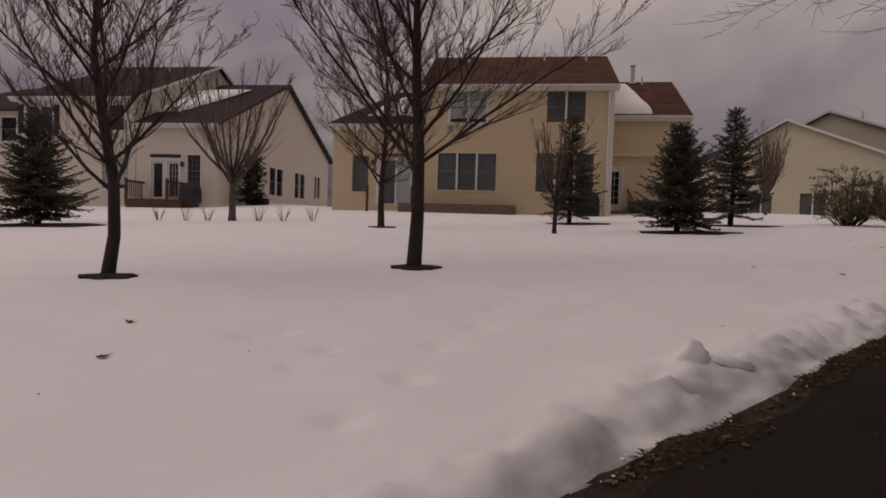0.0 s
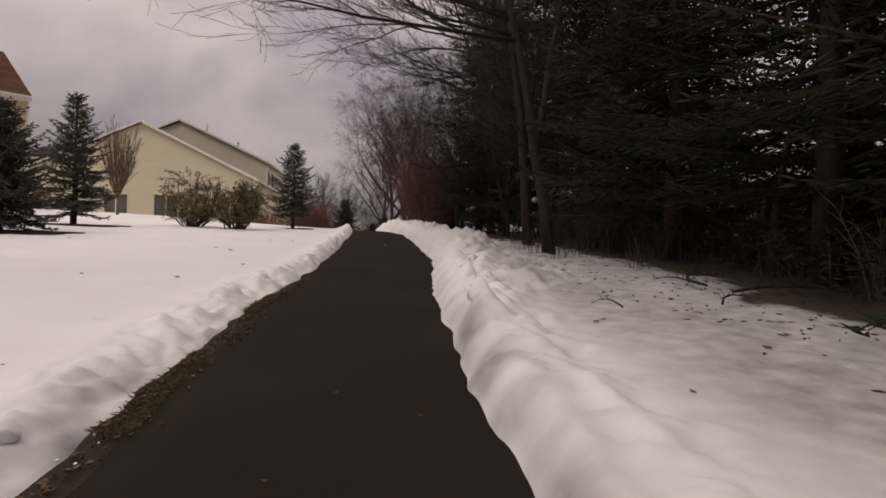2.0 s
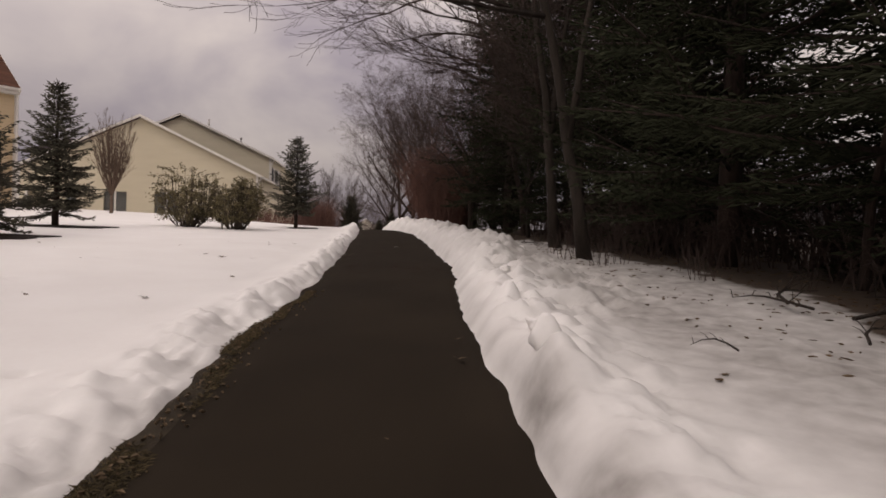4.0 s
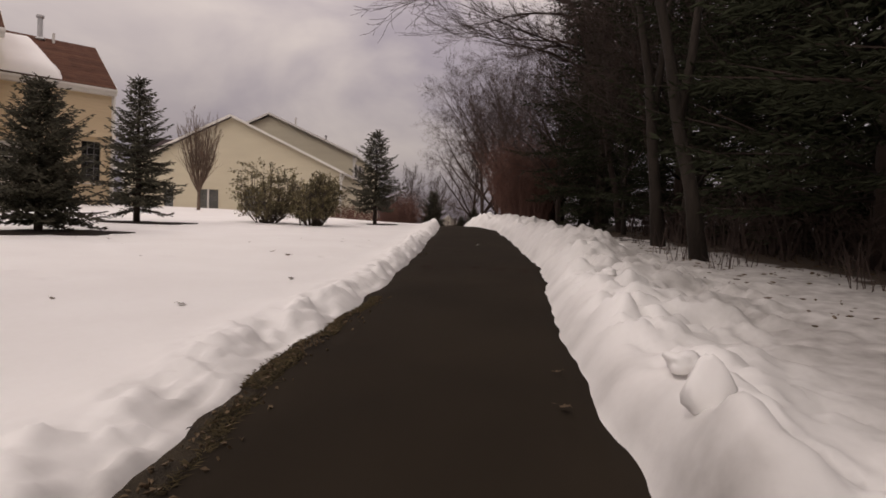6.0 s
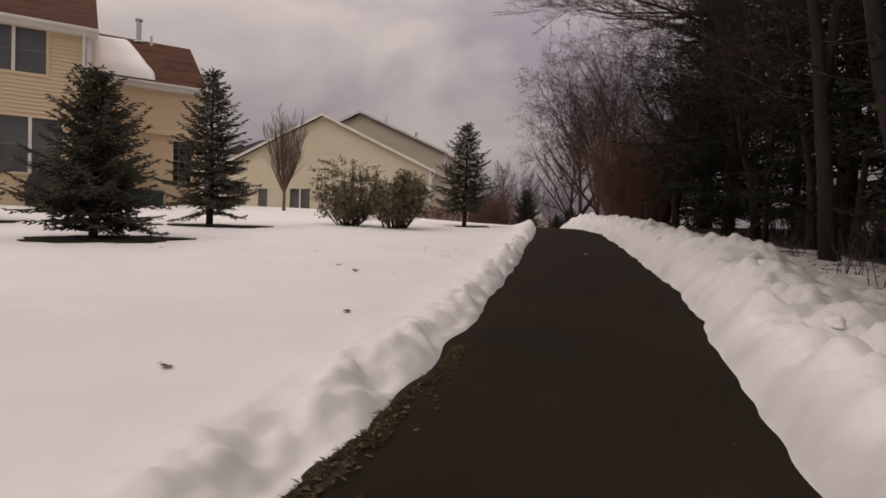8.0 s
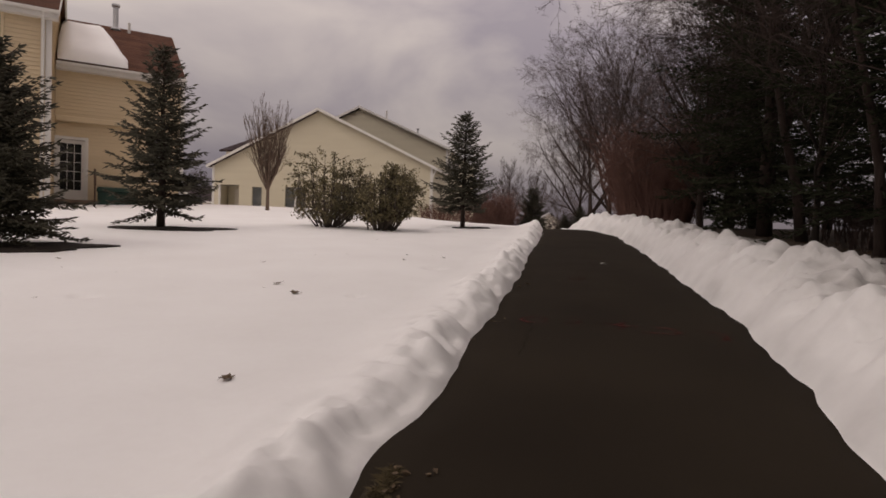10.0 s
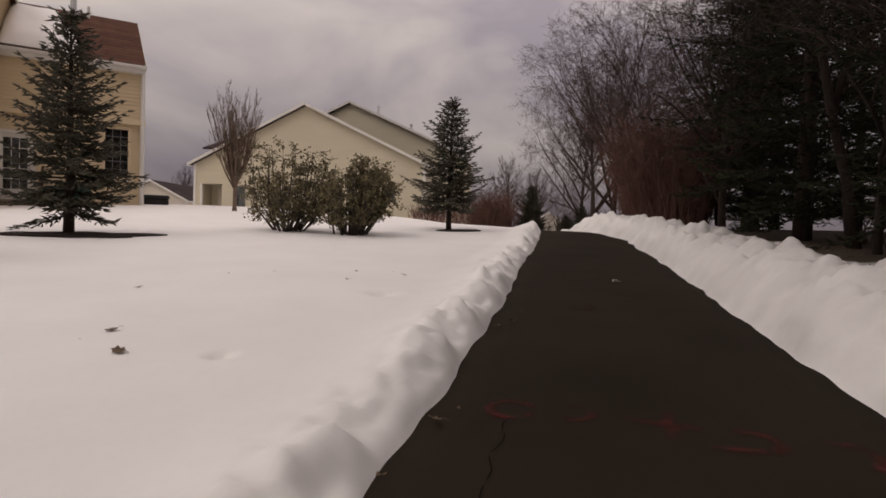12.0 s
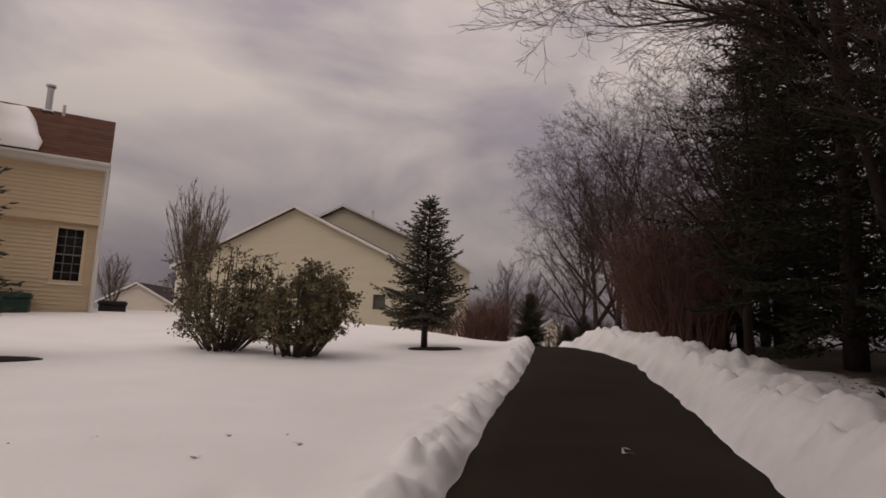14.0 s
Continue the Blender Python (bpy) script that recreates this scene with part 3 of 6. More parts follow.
def shingled(parent, mat, planes, label=""):
    """A roof of planes (eave left, eave right, ridge right, ridge left), each with courses of overlapping shingles."""
    g = Geo()
    for a, b, c, d in planes:
        a, b, c, d = (Vector(p) for p in (a, b, c, d))
        n = (b - a).cross(d - a).normalized()
        if n.z < 0:
            n = -n
        g.slab([a, b, c, d] if (c - d).length > 0.01 else [a, b, c], 0.12)
        rows = max(int((d - a).length / 0.3), 3)
        for i in range(rows):
            s, e = i / rows, min((i + 1.12) / rows, 1)
            l0, r0, l1, r1 = a.lerp(d, s), b.lerp(c, s), a.lerp(d, e), b.lerp(c, e)
            cols = max(int((r0 - l0).length / 1.1), 1)
            for k in range(cols):
                p, q = k / cols, (k + 1) / cols
                lift0, lift1 = n * (0.005 + 0.002 * ((k * 7 + i * 3) % 3)), n * 0.003
                g.add([l0.lerp(r0, p) + lift0, l0.lerp(r0, q) + lift0, l1.lerp(r1, q) + lift1, l1.lerp(r1, p) + lift1, l0.lerp(r0, p), l0.lerp(r0, q)], [(0, 1, 2, 3), (4, 5, 1, 0)])
    return part("roof", g, mat, parent, label)


def gutter(parent, x0, x1, y, z, m=None):
    """Fascia board and half-round gutter along an eave."""
    part("fascia", Geo().box(x0, x1, y + 0.02, y + 0.05, z - 0.22, z - 0.02), TRIM, parent, m=m)
    rings = []
    for x in (x0, x1):
        rings.append([(x, y + 0.02 - 0.055 + 0.06 * math.cos(a), z - 0.05 + 0.07 * math.sin(a)) for a in [math.pi + k * math.pi / 6 for k in range(7)]] + [(x, y + 0.02, z - 0.03), (x, y - 0.09, z - 0.03)])
    part("gutter", Geo().rings(rings), TRIM, parent, m=m)
    part("soffit", Geo().box(x0, x1, y + 0.05, y + 0.32, z - 0.24, z - 0.22), TRIM, parent, m=m)


def downspout(parent, x, y, z0, z1, m=None):
    part("downspout", Geo().tube([(x, y - 0.28, z1), (x, y - 0.06, z1 - 0.3), (x, y - 0.06, z0 + 0.25), (x + 0.03, y - 0.2, z0 + 0.08)], [0.045] * 4, 6), TRIM, parent, m=m)


def rake(parent, pts, mat=None):
    """A sloping board along a gable's edge."""
    g = Geo()
    for a, b in zip(pts, pts[1:]):
        a, b = Vector(a), Vector(b)
        up = Vector((0, 0, 0.16))
        out = (b - a).cross(Vector((0, 0, 1))).normalized() * 0.03
        g.hexa([a - up - out, b - up - out, b - up + out, a - up + out, a - out, b - out, b + out, a + out])
    return part("rake_board", g, mat or TRIM, parent)


def turned(x, y, deg):
    return pose(x, y, 0, 0, 0, deg)


def vent_pipe(parent, x, y, z, h, r, cap=False):
    g = Geo().tube([(x, y, z - 0.15), (x, y, z + h)], [r, r], 10)
    if cap:
        g.tube([(x, y, z + h - 0.02), (x, y, z + h + 0.03), (x, y, z + h + 0.10), (x, y, z + h + 0.12)], [r * 1.05, r * 1.5, r * 1.5, r * 1.1], 10)
        g.tube([(x, y, z - 0.02), (x, y, z + 0.06)], [r * 1.9, r * 1.15], 10)
    part("vent_pipe", g, METAL if cap else TRIM, parent, "galvanised flue" if cap else "", smooth=False)


# the cream house with its two wings
HOUSE = pose(-0.2, 24.75, 0, 0, 0, 9.5)


def cream_house():
    h = thing("house", "cream lap-sided two-storey house with brown shingle roof", "house", HOUSE, "houses")
    zb, ze, zr = 1.55, 7.38, 9.72
    # main block
    holes = [(-7.18, -4.68, 2.91, 4.5), (-3.05, -0.67, 2.91, 4.55), (-2.68, -1.08, 5.78, 7.1), (-6.7, -5.15, 5.76, 7.1)]
    front = turned(0, 0, 0)
    siding("wall", h, SIDING, front, -7.75, 0, zb, ze, holes)
    siding("wall", h, SIDING, turned(0, 0.16, 90), 0, 8.4, zb, ze, gable=(4.14, zr - 0.12))
    siding("wall", h, SIDING, turned(-7.75, 8.6, -90), 0, 8.44, zb, ze, gable=(4.3, zr - 0.12))
    siding("wall", h, SIDING, turned(0, 8.6, 180), 0.16, 7.6, zb, ze)
    window(h, front, *holes[0], panes=3, blind=BLIND, frame_mat=SIDING, trim=0.05, sill=False)
    window(h, front, *holes[1], panes=3, blind=BLIND, frame_mat=SIDING, trim=0.05, sill=False)
    window(h, front, *holes[2], panes=2, blind=BLIND, frame_mat=SIDING, trim=0.05, sill=False)
    window(h, front, *holes[3], panes=2, blind=BLIND_WHITE)
    o, s = 0.28, (zr - ze) / 4.3
    zl = ze - o * s + 0.1
    shingled(h, SHINGLE, [((-8.0, -o, zl), (0.2, -o, zl), (0.2, 4.3, zr), (-8.0, 4.3, zr)), ((0.2, 8.6 + o, zl), (-8.0, 8.6 + o, zl), (-8.0, 4.3, zr), (0.2, 4.3, zr))])
    gutter(h, -8.0, 0.2, -o, zl)
    rake(h, [(0.19, -o, zl), (0.19, 4.3, zr), (0.19, 8.6 + o, zl)])
    rake(h, [(-7.99, -o, zl), (-7.99, 4.3, zr), (-7.99, 8.6 + o, zl)])
    part("corner_board", Geo().box(-0.1, 0.045, -0.045, 0.0, zb, ze - 0.1), TRIM, h)
    downspout(h, -0.16, -0.04, 1.9, zl - 0.05)
    for x in (-6.3, -2.75, -0.85):
        vent_pipe(h, x, 3.4, 9.28, 0.32, 0.05)
    vent_pipe(h, -6.4, 4.6, 9.6, 0.5, 0.09, True)
    # right wing, set back
    y, we, wr = 2.7, 6.72, 9.05
    wall = turned(0, y, 0)
    win, dr = (2.66, 3.32, 3.12, 4.62), (0.06, 0.84, 2.25, 4.2)
    siding("wall", h, SIDING, wall, 0.03, 3.7, zb, 4.78, [win, dr])
    siding("wall", h, SIDING, turned(0, y - 0.12, 0), 0.03, 3.7, 4.9, we)
    part("belt_board", Geo().box(0.03, 3.76, y - 0.19, y + 0.04, 4.76, 4.92, 0.03), SIDING, h, "rounded cream belt moulding")
    siding("wall", h, SIDING, turned(3.7, y + 0.16, 90), 0, 7.3, zb, we, gable=(3.7, wr - 0.12))
    window(h, wall, *win, panes=1, blind=None, grid=(3, 6), frame_mat=SIDING, trim=0.06)
    glazed_door(h, wall, *dr, (3, 5), low=0.36)
    o2, s2 = 0.4, (wr - we) / 3.9
    zl2 = we - o2 * s2 + 0.08
    shingled(h, SHINGLE, [((0.03, y - o2, zl2), (3.74, y - o2, zl2), (3.74, y + 3.9, wr), (0.03, y + 3.9, wr)), ((3.74, y + 7.8 + o2, zl2), (0.03, y + 7.8 + o2, zl2), (0.03, y + 3.9, wr), (3.74, y + 3.9, wr))])
    gutter(h, 0.05, 3.74, y - o2, zl2)
    rake(h, [(3.73, y - o2, zl2), (3.73, y + 3.9, wr), (3.73, y + 7.8 + o2, zl2)])
    part("corner_board", Geo().box(3.62, 3.745, y - 0.165, y + 0.0, zb, we - 0.1), TRIM, h)
    downspout(h, 3.68, y - 0.12, 2.1, zl2 - 0.05)
    vent_pipe(h, 1.75, y + 3.6, 8.9, 0.82, 0.1, True)
    vent_pipe(h, 2.2, y + 3.5, 8.95, 0.25, 0.05)
    # left wing
    lx0, le, lr = -11.8, 5.72, 8.0
    holes = [(-10.93, -10.17, 2.75, 4.35), (-9.75, -8.28, 2.22, 4.15)]
    siding("wall", h, SIDING, front, lx0, -7.75, zb, le, holes)
    siding("wall", h, SIDING, turned(lx0, 8.6, -90), 0, 8.44, zb, le)
    window(h, front, *holes[0], panes=1, blind=BLIND, frame_mat=SIDING, trim=0.05, sill=False)
    g = Geo()
    xa, xb, za, zt = holes[1]
    g.box(xa - 0.09, xa, -0.04, 0.12, za, zt + 0.09).box(xb, xb + 0.09, -0.04, 0.12, za, zt + 0.09).box(xa, xb, -0.04, 0.12, zt, zt + 0.09).box(xa, xb, -0.04, 0.12, za, za + 0.05)
    for x in (xa, (xa + xb) / 2, xb - 0.08):
        g.box(x, x + 0.08, 0.0, 0.06, za + 0.05, zt)
    sd = part("sliding_door", g, TRIM, h, "white sliding patio door")
    for k in range(2):
        a = xa + 0.08 + k * (xb - xa) / 2
        part("pane", Geo().box(a, a + (xb - xa) / 2 - 0.08, 0.03, 0.036, za + 0.06, zt - 0.02), GLASS, sd).visible_shadow = False
        part("curtain", Geo().box(a, a + (xb - xa) / 2 - 0.08, 0.08, 0.1, za + 0.06, zt - 0.02), BLIND if k == 0 else BLIND_WHITE, sd)
    part("awning_rail", Geo().box(xa - 0.2, xb + 0.2, -0.12, 0.0, zt + 0.16, zt + 0.28, 0.02), FOUNDATION, h, "dark retracted awning rail")
    part("wall_lamp", Geo().box(-10.02, -9.92, -0.16, -0.02, 3.95, 4.15, 0.03), BLACK_COVER, h)
    o3 = 0.28
    zl3 = le - o3 * 0.55 + 0.1
    shingled(h, SHINGLE_DARK, [((lx0 - 0.2, -o3, zl3), (-7.75, -o3, zl3), (-7.75, 4.3, lr), (lx0 + 1.9, 4.3, lr)), ((lx0 - 0.2, 8.6, zl3), (lx0 - 0.2, -o3, zl3), (lx0 + 1.9, 4.3, lr), (lx0 + 1.9, 4.3, lr))])
    gutter(h, lx0 - 0.2, -7.76, -o3, zl3)
    # wooden porch rail beside the patio door, and the raised patio
    part("patio_kerb", Geo().box(-8.6, -3.82, -1.25, -0.03, 1.55, 2.28, 0.03), FOUNDATION, h, "low brown masonry patio edge")
    for x in (-10.0, -8.1):
        part("rail_post", Geo().box(x - 0.05, x + 0.05, -0.9, -0.8, 1.7, 3.0, 0.01), DECK_WOOD, h)
    # stoop and rail at the side door
    part("stoop", Geo().box(0.05, 1.15, y - 1.0, y - 0.03, 1.6, 2.28, 0.02), FOUNDATION, h)
    g = Geo().tube([(1.12, y - 1.5, 2.75), (1.12, y - 0.1, 3.3)], [0.035, 0.035], 6)
    for k in range(4):
        yy = y - 1.45 + 0.42 * k
        g.tube([(1.12, yy, 1.7), (1.12, yy, 2.77 + 0.165 * k)], [0.02, 0.02], 5)
    part("stair_rail", g, DECK_WOOD, h, "dark stair rail")
    return h


cream_house()


def roof_snow(name, m, eave, rise, run, spans, label):
    """A soft slab of snow on a roof plane. spans: how far it reaches along x at steps up the slope."""
    g = Geo()
    n, k = len(spans), 14
    top = []
    for i, (a, b) in enumerate(spans):
        t = i / (n - 1)
        row = []
        for j in range(k + 1):
            q = j / k
            x = a + (b - a) * q
            edge = min(1, 6 * q, 6 * (1 - q) + (0.2 if i else 0.35)) * min(1, 5 * (1 - t) + 0.15)
            thick = 0.05 + 0.28 * smooth_step(0, 1, edge) * (0.85 + 0.3 * noise.noise((x * 1.3, t * 4, 2)))
            yy = run * t * 0.97 - 0.05
            row.append((x + 0.05 * noise.noise((t * 9, q * 3, 3)), yy, eave + rise * t * 0.97 + thick))
        top.append(row)
    w = k + 1
    verts = [p for r in top for p in r] + [(p[0], p[1], eave + rise * (i / (n - 1)) * 0.97 + 0.02) for i, r in enumerate(top) for p in r]
    faces = [(i * w + j, i * w + j + 1, (i + 1) * w + j + 1, (i + 1) * w + j) for i in range(n - 1) for j in range(k)]
    off = n * w
    rim = [(0, j) for j in range(k)] + [(i, k) for i in range(n - 1)] + [(n - 1, j) for j in range(k, 0, -1)] + [(i, 0) for i in range(n - 1, 0, -1)]
    for a, b in zip(rim, rim[1:] + rim[:1]):
        p, q = a[0] * w + a[1], b[0] * w + b[1]
        faces.append((p, p + off, q + off, q))
    g.add(verts, faces)
    tagged(part(name, g, SNOW, None, "", m, True), label, "snow")


roof_snow("snow_patch", HOUSE @ pose(0, 2.32, 0), 6.58, 2.2, 3.7, [(0.08, 2.0), (0.06, 1.98), (0.05, 1.85), (0.05, 1.75), (0.05, 1.62), (0.06, 1.4), (0.1, 1.0)], "thick melting snow patch on the brown shingle roof")
roof_snow("snow_patch", HOUSE @ pose(0, 0.5, 0), 6.1, 1.25, 2.2, [(-10.4, -7.85), (-10.2, -7.8), (-9.8, -7.8), (-9.4, -7.8), (-8.9, -7.8)], "melting snow patch on the dark wing roof")


def gable_house(name, m, half, depth, zb, ze, zr, wall_mat, roof_mat, label, holes=(), panes=1, side_holes=(), over=0.3, group="houses", blind=None, parent=None, trim=True, doorway=None):
    """A house whose gable faces -y: x across, y back."""
    h = parent if parent is not None else thing(name, label, "house", m, group)
    loc = m if parent is not None else Matrix.Identity(4)
    siding("wall", h, wall_mat, loc, -half, half, zb, ze, list(holes) + ([doorway] if doorway else []), gable=(0, zr))
    siding("wall", h, wall_mat, loc @ turned(half, 0.17, 90), 0, depth, zb, ze, list(side_holes))
    siding("wall", h, wall_mat, loc @ turned(-half, depth, -90), 0, depth - 0.17, zb, ze)
    for q in holes:
        window(h, loc, *q, panes=panes if q[1] - q[0] > 0.9 else 1, blind=blind, sill=False, trim=0.05, frame_mat=wall_mat if blind else None)
    for q in side_holes:
        window(h, loc @ turned(half, 0.17, 90), *q, panes=1, blind=None, grid=(2, 4))
        for sgn in (-1, 1):
            x = q[0] - 0.42 if sgn < 0 else q[1] + 0.1
            part("shutter", Geo().box(x, x + 0.32, -0.06, -0.03, q[2] - 0.05, q[3] + 0.05), BLACK_COVER, h, "dark shutter", loc @ turned(half, 0.17, 90))
    s = (zr - ze) / half
    e = half + over
    zl = ze - over * s + 0.14
    r = shingled(h, roof_mat, [((e, -over, zl), (e, depth, zl), (0, depth, zr + 0.14), (0, -over, zr + 0.14)), ((-e, depth, zl), (-e, -over, zl), (0, -over, zr + 0.14), (0, depth, zr + 0.14))])
    r.matrix_basis = loc
    if trim:
        b = rake(h, [(-e, -over - 0.01, zl + 0.02), (0, -over - 0.01, zr + 0.16), (e, -over - 0.01, zl + 0.02)])
        b.matrix_basis = loc
        for sgn in (-1, 1):
            part("gutter", Geo().box(sgn * e - 0.06, sgn * e + 0.06, -over, depth, zl - 0.14, zl - 0.02, 0.02), TRIM, h, m=loc)
            part("corner_board", Geo().box(sgn * half - 0.07, sgn * half + 0.07, -0.045, 0.02, zb, ze), TRIM, h, m=loc)
        part("downspout", Geo().tube([(e, -over + 0.1, zl - 0.1), (half + 0.08, -0.08, zl - 0.55), (half + 0.08, -0.08, zb + 0.4)], [0.045] * 3, 6), TRIM, h, m=loc)
    return h


# the pale gabled house farther along
PALE = pose(9.95, 41.7, 0, 0, 0, -33)
pale = gable_house("house", PALE, 7.0, 13, 1.6, 5.3, 8.6, SIDING_PALE, SHINGLE_DARK, "pale yellow lap-sided gabled house with white rake boards", holes=[(-2.15, -0.75, 2.62, 4.05), (-4.35, -3.65, 2.58, 4.02), (0.83, 2.3, 2.65, 4.1), (4.69, 5.42, 3.2, 4.02)], panes=2, blind=BLIND, doorway=(-6.55, -5.2, 1.62, 4.12))
gable_house("house", pose(0.5, 5.7, 0), 6.2, 12, 1.6, 7.15, 9.92, SIDING_PALE, SHINGLE_DARK, "", side_holes=[(0.7, 1.5, 5.2, 6.5), (2.6, 3.4, 5.2, 6.5), (0.9, 1.7, 2.6, 4.2), (3.2, 4.0, 2.6, 4.2)], parent=pale)
for x, z in ((2.1, 9.15), (4.4, 8.1)):
    vent_pipe(pale, x, 6.6, z, 0.8 if x < 3 else 0.5, 0.06, x > 3)
# the porch cut into its end, and the lower dark roof behind
siding("porch_wall", pale, SIDING_PALE, pose(0, 1.3, 0), -6.75, -4.9, 1.6, 4.4)
siding("porch_wall", pale, SIDING_PALE, turned(-5.18, 0.17, 90), 0, 1.1, 1.6, 4.4)
part("porch_ceiling", Geo().box(-6.8, -5.0, 0.17, 1.3, 4.14, 4.24), TRIM, pale)
part("porch_door", Geo().box(-6.25, -5.4, 1.2, 1.27, 1.9, 3.95, 0.01), SIDING_IVORY, pale, "cream porch door")
part("porch_post", Geo().box(-6.62, -6.5, -0.06, 0.06, 1.6, 4.14, 0.01), TRIM, pale)
shingled(pale, SHINGLE_DARK, [((-8.7, 3.2, 6.7), (-3.5, 3.2, 6.7), (-3.5, 6.4, 8.1), (-7.6, 6.4, 8.1))])
part("upper_wall", Geo().box(-8.4, -4.5, 3.6, 9, 3.0, 6.72), SIDING_PALE, pale)

# the ivory house on the other side of the cream one
IVORY = pose(-19.3, 24.6, 0, 0, 0, 9.4)


def ivory_house():
    h = thing("house", "ivory lap-sided house with dark shingle roofs", "house", IVORY, "houses")
    zb, ze, zr, mid = 1.6, 6.2, 10.15, 8.5
    bx0, bx1, by, be, br, bm = -11.1, -4.4, -0.05, 7.55, 11.2, 8.0
    # the lower wing with its gable end to the side
    side = turned(0, 0.17, 90)
    sh = [(6.0, 8.1, 2.97, 4.69), (9.95, 11.9, 3.0, 4.72), (13.7, 15.0, 3.2, 4.8)]
    siding("wall", h, SIDING_IVORY, side, 0, 2 * mid - 0.3, zb, ze, sh, gable=(mid - 0.17, zr - 0.15))
    for q in sh:
        window(h, side, *q, panes=2, blind=BLIND_WHITE)
    fr = [(-3.52, -1.98, 2.33, 4.28), (-1.58, -0.82, 2.98, 4.62)]
    front = turned(0, 0, 0)
    siding("wall", h, SIDING_IVORY, front, bx1 + 0.02, 0, zb, ze, fr)
    window(h, front, *fr[1], panes=1, grid=(3, 6))
    glazed_door(h, front, -2.66, -1.98, 2.33, 4.28, (3, 5), low=0.2)
    glazed_door(h, front, -3.52, -2.84, 2.33, 4.28, (1, 1), low=0.12)
    part("transom", Geo().box(-3.6, -1.92, -0.05, 0.03, 4.46, 4.62, 0.01), BLACK_COVER, h)
    part("wall_lamp", Geo().box(-1.86, -1.74, -0.18, -0.02, 4.0, 4.25, 0.03), BLACK_COVER, h)
    shingled(h, SHINGLE_DARK, [((bx1 + 0.02, -0.4, ze - 0.05), (0.3, -0.4, ze - 0.05), (0.3, mid, zr), (bx1 + 0.02, mid, zr)), ((0.3, 2 * mid + 0.4, ze - 0.05), (bx1 + 0.02, 2 * mid + 0.4, ze - 0.05), (bx1 + 0.02, mid, zr), (0.3, mid, zr))])
    rake(h, [(0.29, -0.4, ze - 0.03), (0.29, mid, zr + 0.02), (0.29, 2 * mid + 0.4, ze - 0.03)], SHINGLE_DARK)
    gutter(h, bx1 + 0.05, 0.3, -0.4, ze - 0.05)
    # the taller block beside it, its gable end showing over the wing
    bh = [(-10.69, -9.06, 5.64, 7.04), (-5.88, -5.0, 5.8, 7.12), (-6.27, -4.72, 2.82, 4.47)]
    blk = turned(0, by, 0)
    siding("wall", h, SIDING_IVORY, blk, bx0, bx1, zb, be, bh)
    siding("wall", h, SIDING_IVORY, turned(bx1, by + 0.17, 90), 0, 2 * bm - 0.3, zb, be, gable=(bm - 0.17, br - 0.15))
    window(h, blk, *bh[0], panes=2, blind=INDOOR_SHADE)
    window(h, blk, *bh[1], panes=1, blind=INDOOR_SHADE)
    window(h, blk, *bh[2], panes=2, blind=BLIND_WHITE)
    for x in (bx0 + 0.02, -9.0, -6.3):
        part("shutter", Geo().box(x, x + 0.3, by - 0.06, by - 0.025, 5.6, 7.1), BLACK_COVER, h, "dark shutter")
    shingled(h, SHINGLE_DARK, [((bx0 - 0.2, by - 0.4, be - 0.08), (bx1 + 0.28, by - 0.4, be - 0.08), (bx1 + 0.28, bm, br), (bx0 - 0.2, bm, br)), ((bx1 + 0.28, 2 * bm + 0.4, be - 0.08), (bx0 - 0.2, 2 * bm + 0.4, be - 0.08), (bx0 - 0.2, bm, br), (bx1 + 0.28, bm, br))])
    gutter(h, bx0 - 0.2, bx1 + 0.28, by - 0.4, be - 0.08)
    rake(h, [(bx1 + 0.27, by - 0.4, be - 0.06), (bx1 + 0.27, bm, br + 0.02), (bx1 + 0.27, 2 * bm + 0.4, be - 0.06)])
    for x, yy, z in ((-8.2, 5.4, 10.0), (-6.6, 6.2, 10.35)):
        vent_pipe(h, x, yy, z, 0.35, 0.05)
    # the set-back end of the house
    far = turned(0, 0.7, 0)
    hole = (-12.9, -11.9, 5.3, 6.6)
    siding("wall", h, SIDING_IVORY, far, -18.0, bx0 - 0.02, zb, 7.0, [hole])
    window(h, far, *hole, panes=1, blind=INDOOR_SHADE)
    shingled(h, SHINGLE_DARK, [((-18.2, 0.3, 6.95), (bx0 - 0.25, 0.3, 6.95), (bx0 - 0.25, 8.0, 9.8), (-18.2, 8.0, 9.8))])
    # porch deck and its rails
    part("deck", Geo().box(-3.9, -0.9, -1.5, -0.03, 1.7, 2.3, 0.02), DECK_WOOD, h)
    for x in (-3.9, -1.75):
        g = Geo().box(x - 0.05, x + 0.05, -1.5, -1.4, 2.0, 3.3, 0.01).box(x - 0.04, x + 0.04, -1.45, -0.05, 3.1, 3.2)
        for k in range(8):
            g.box(x - 0.02, x + 0.02, -1.35 + 0.16 * k, -1.31 + 0.16 * k, 2.35, 3.1)
        part("rail", g, DECK_WOOD, h)
    return h


ivory_house()
roof_snow("snow_patch", IVORY @ pose(0, 1.6, 0), 7.05, 2.33, 5.0, [(-4.3, -3.0), (-4.3, -2.5), (-4.3, -2.0), (-4.3, -1.6), (-4.3, -1.3)], "melting snow patch in the valley of the dark roof")


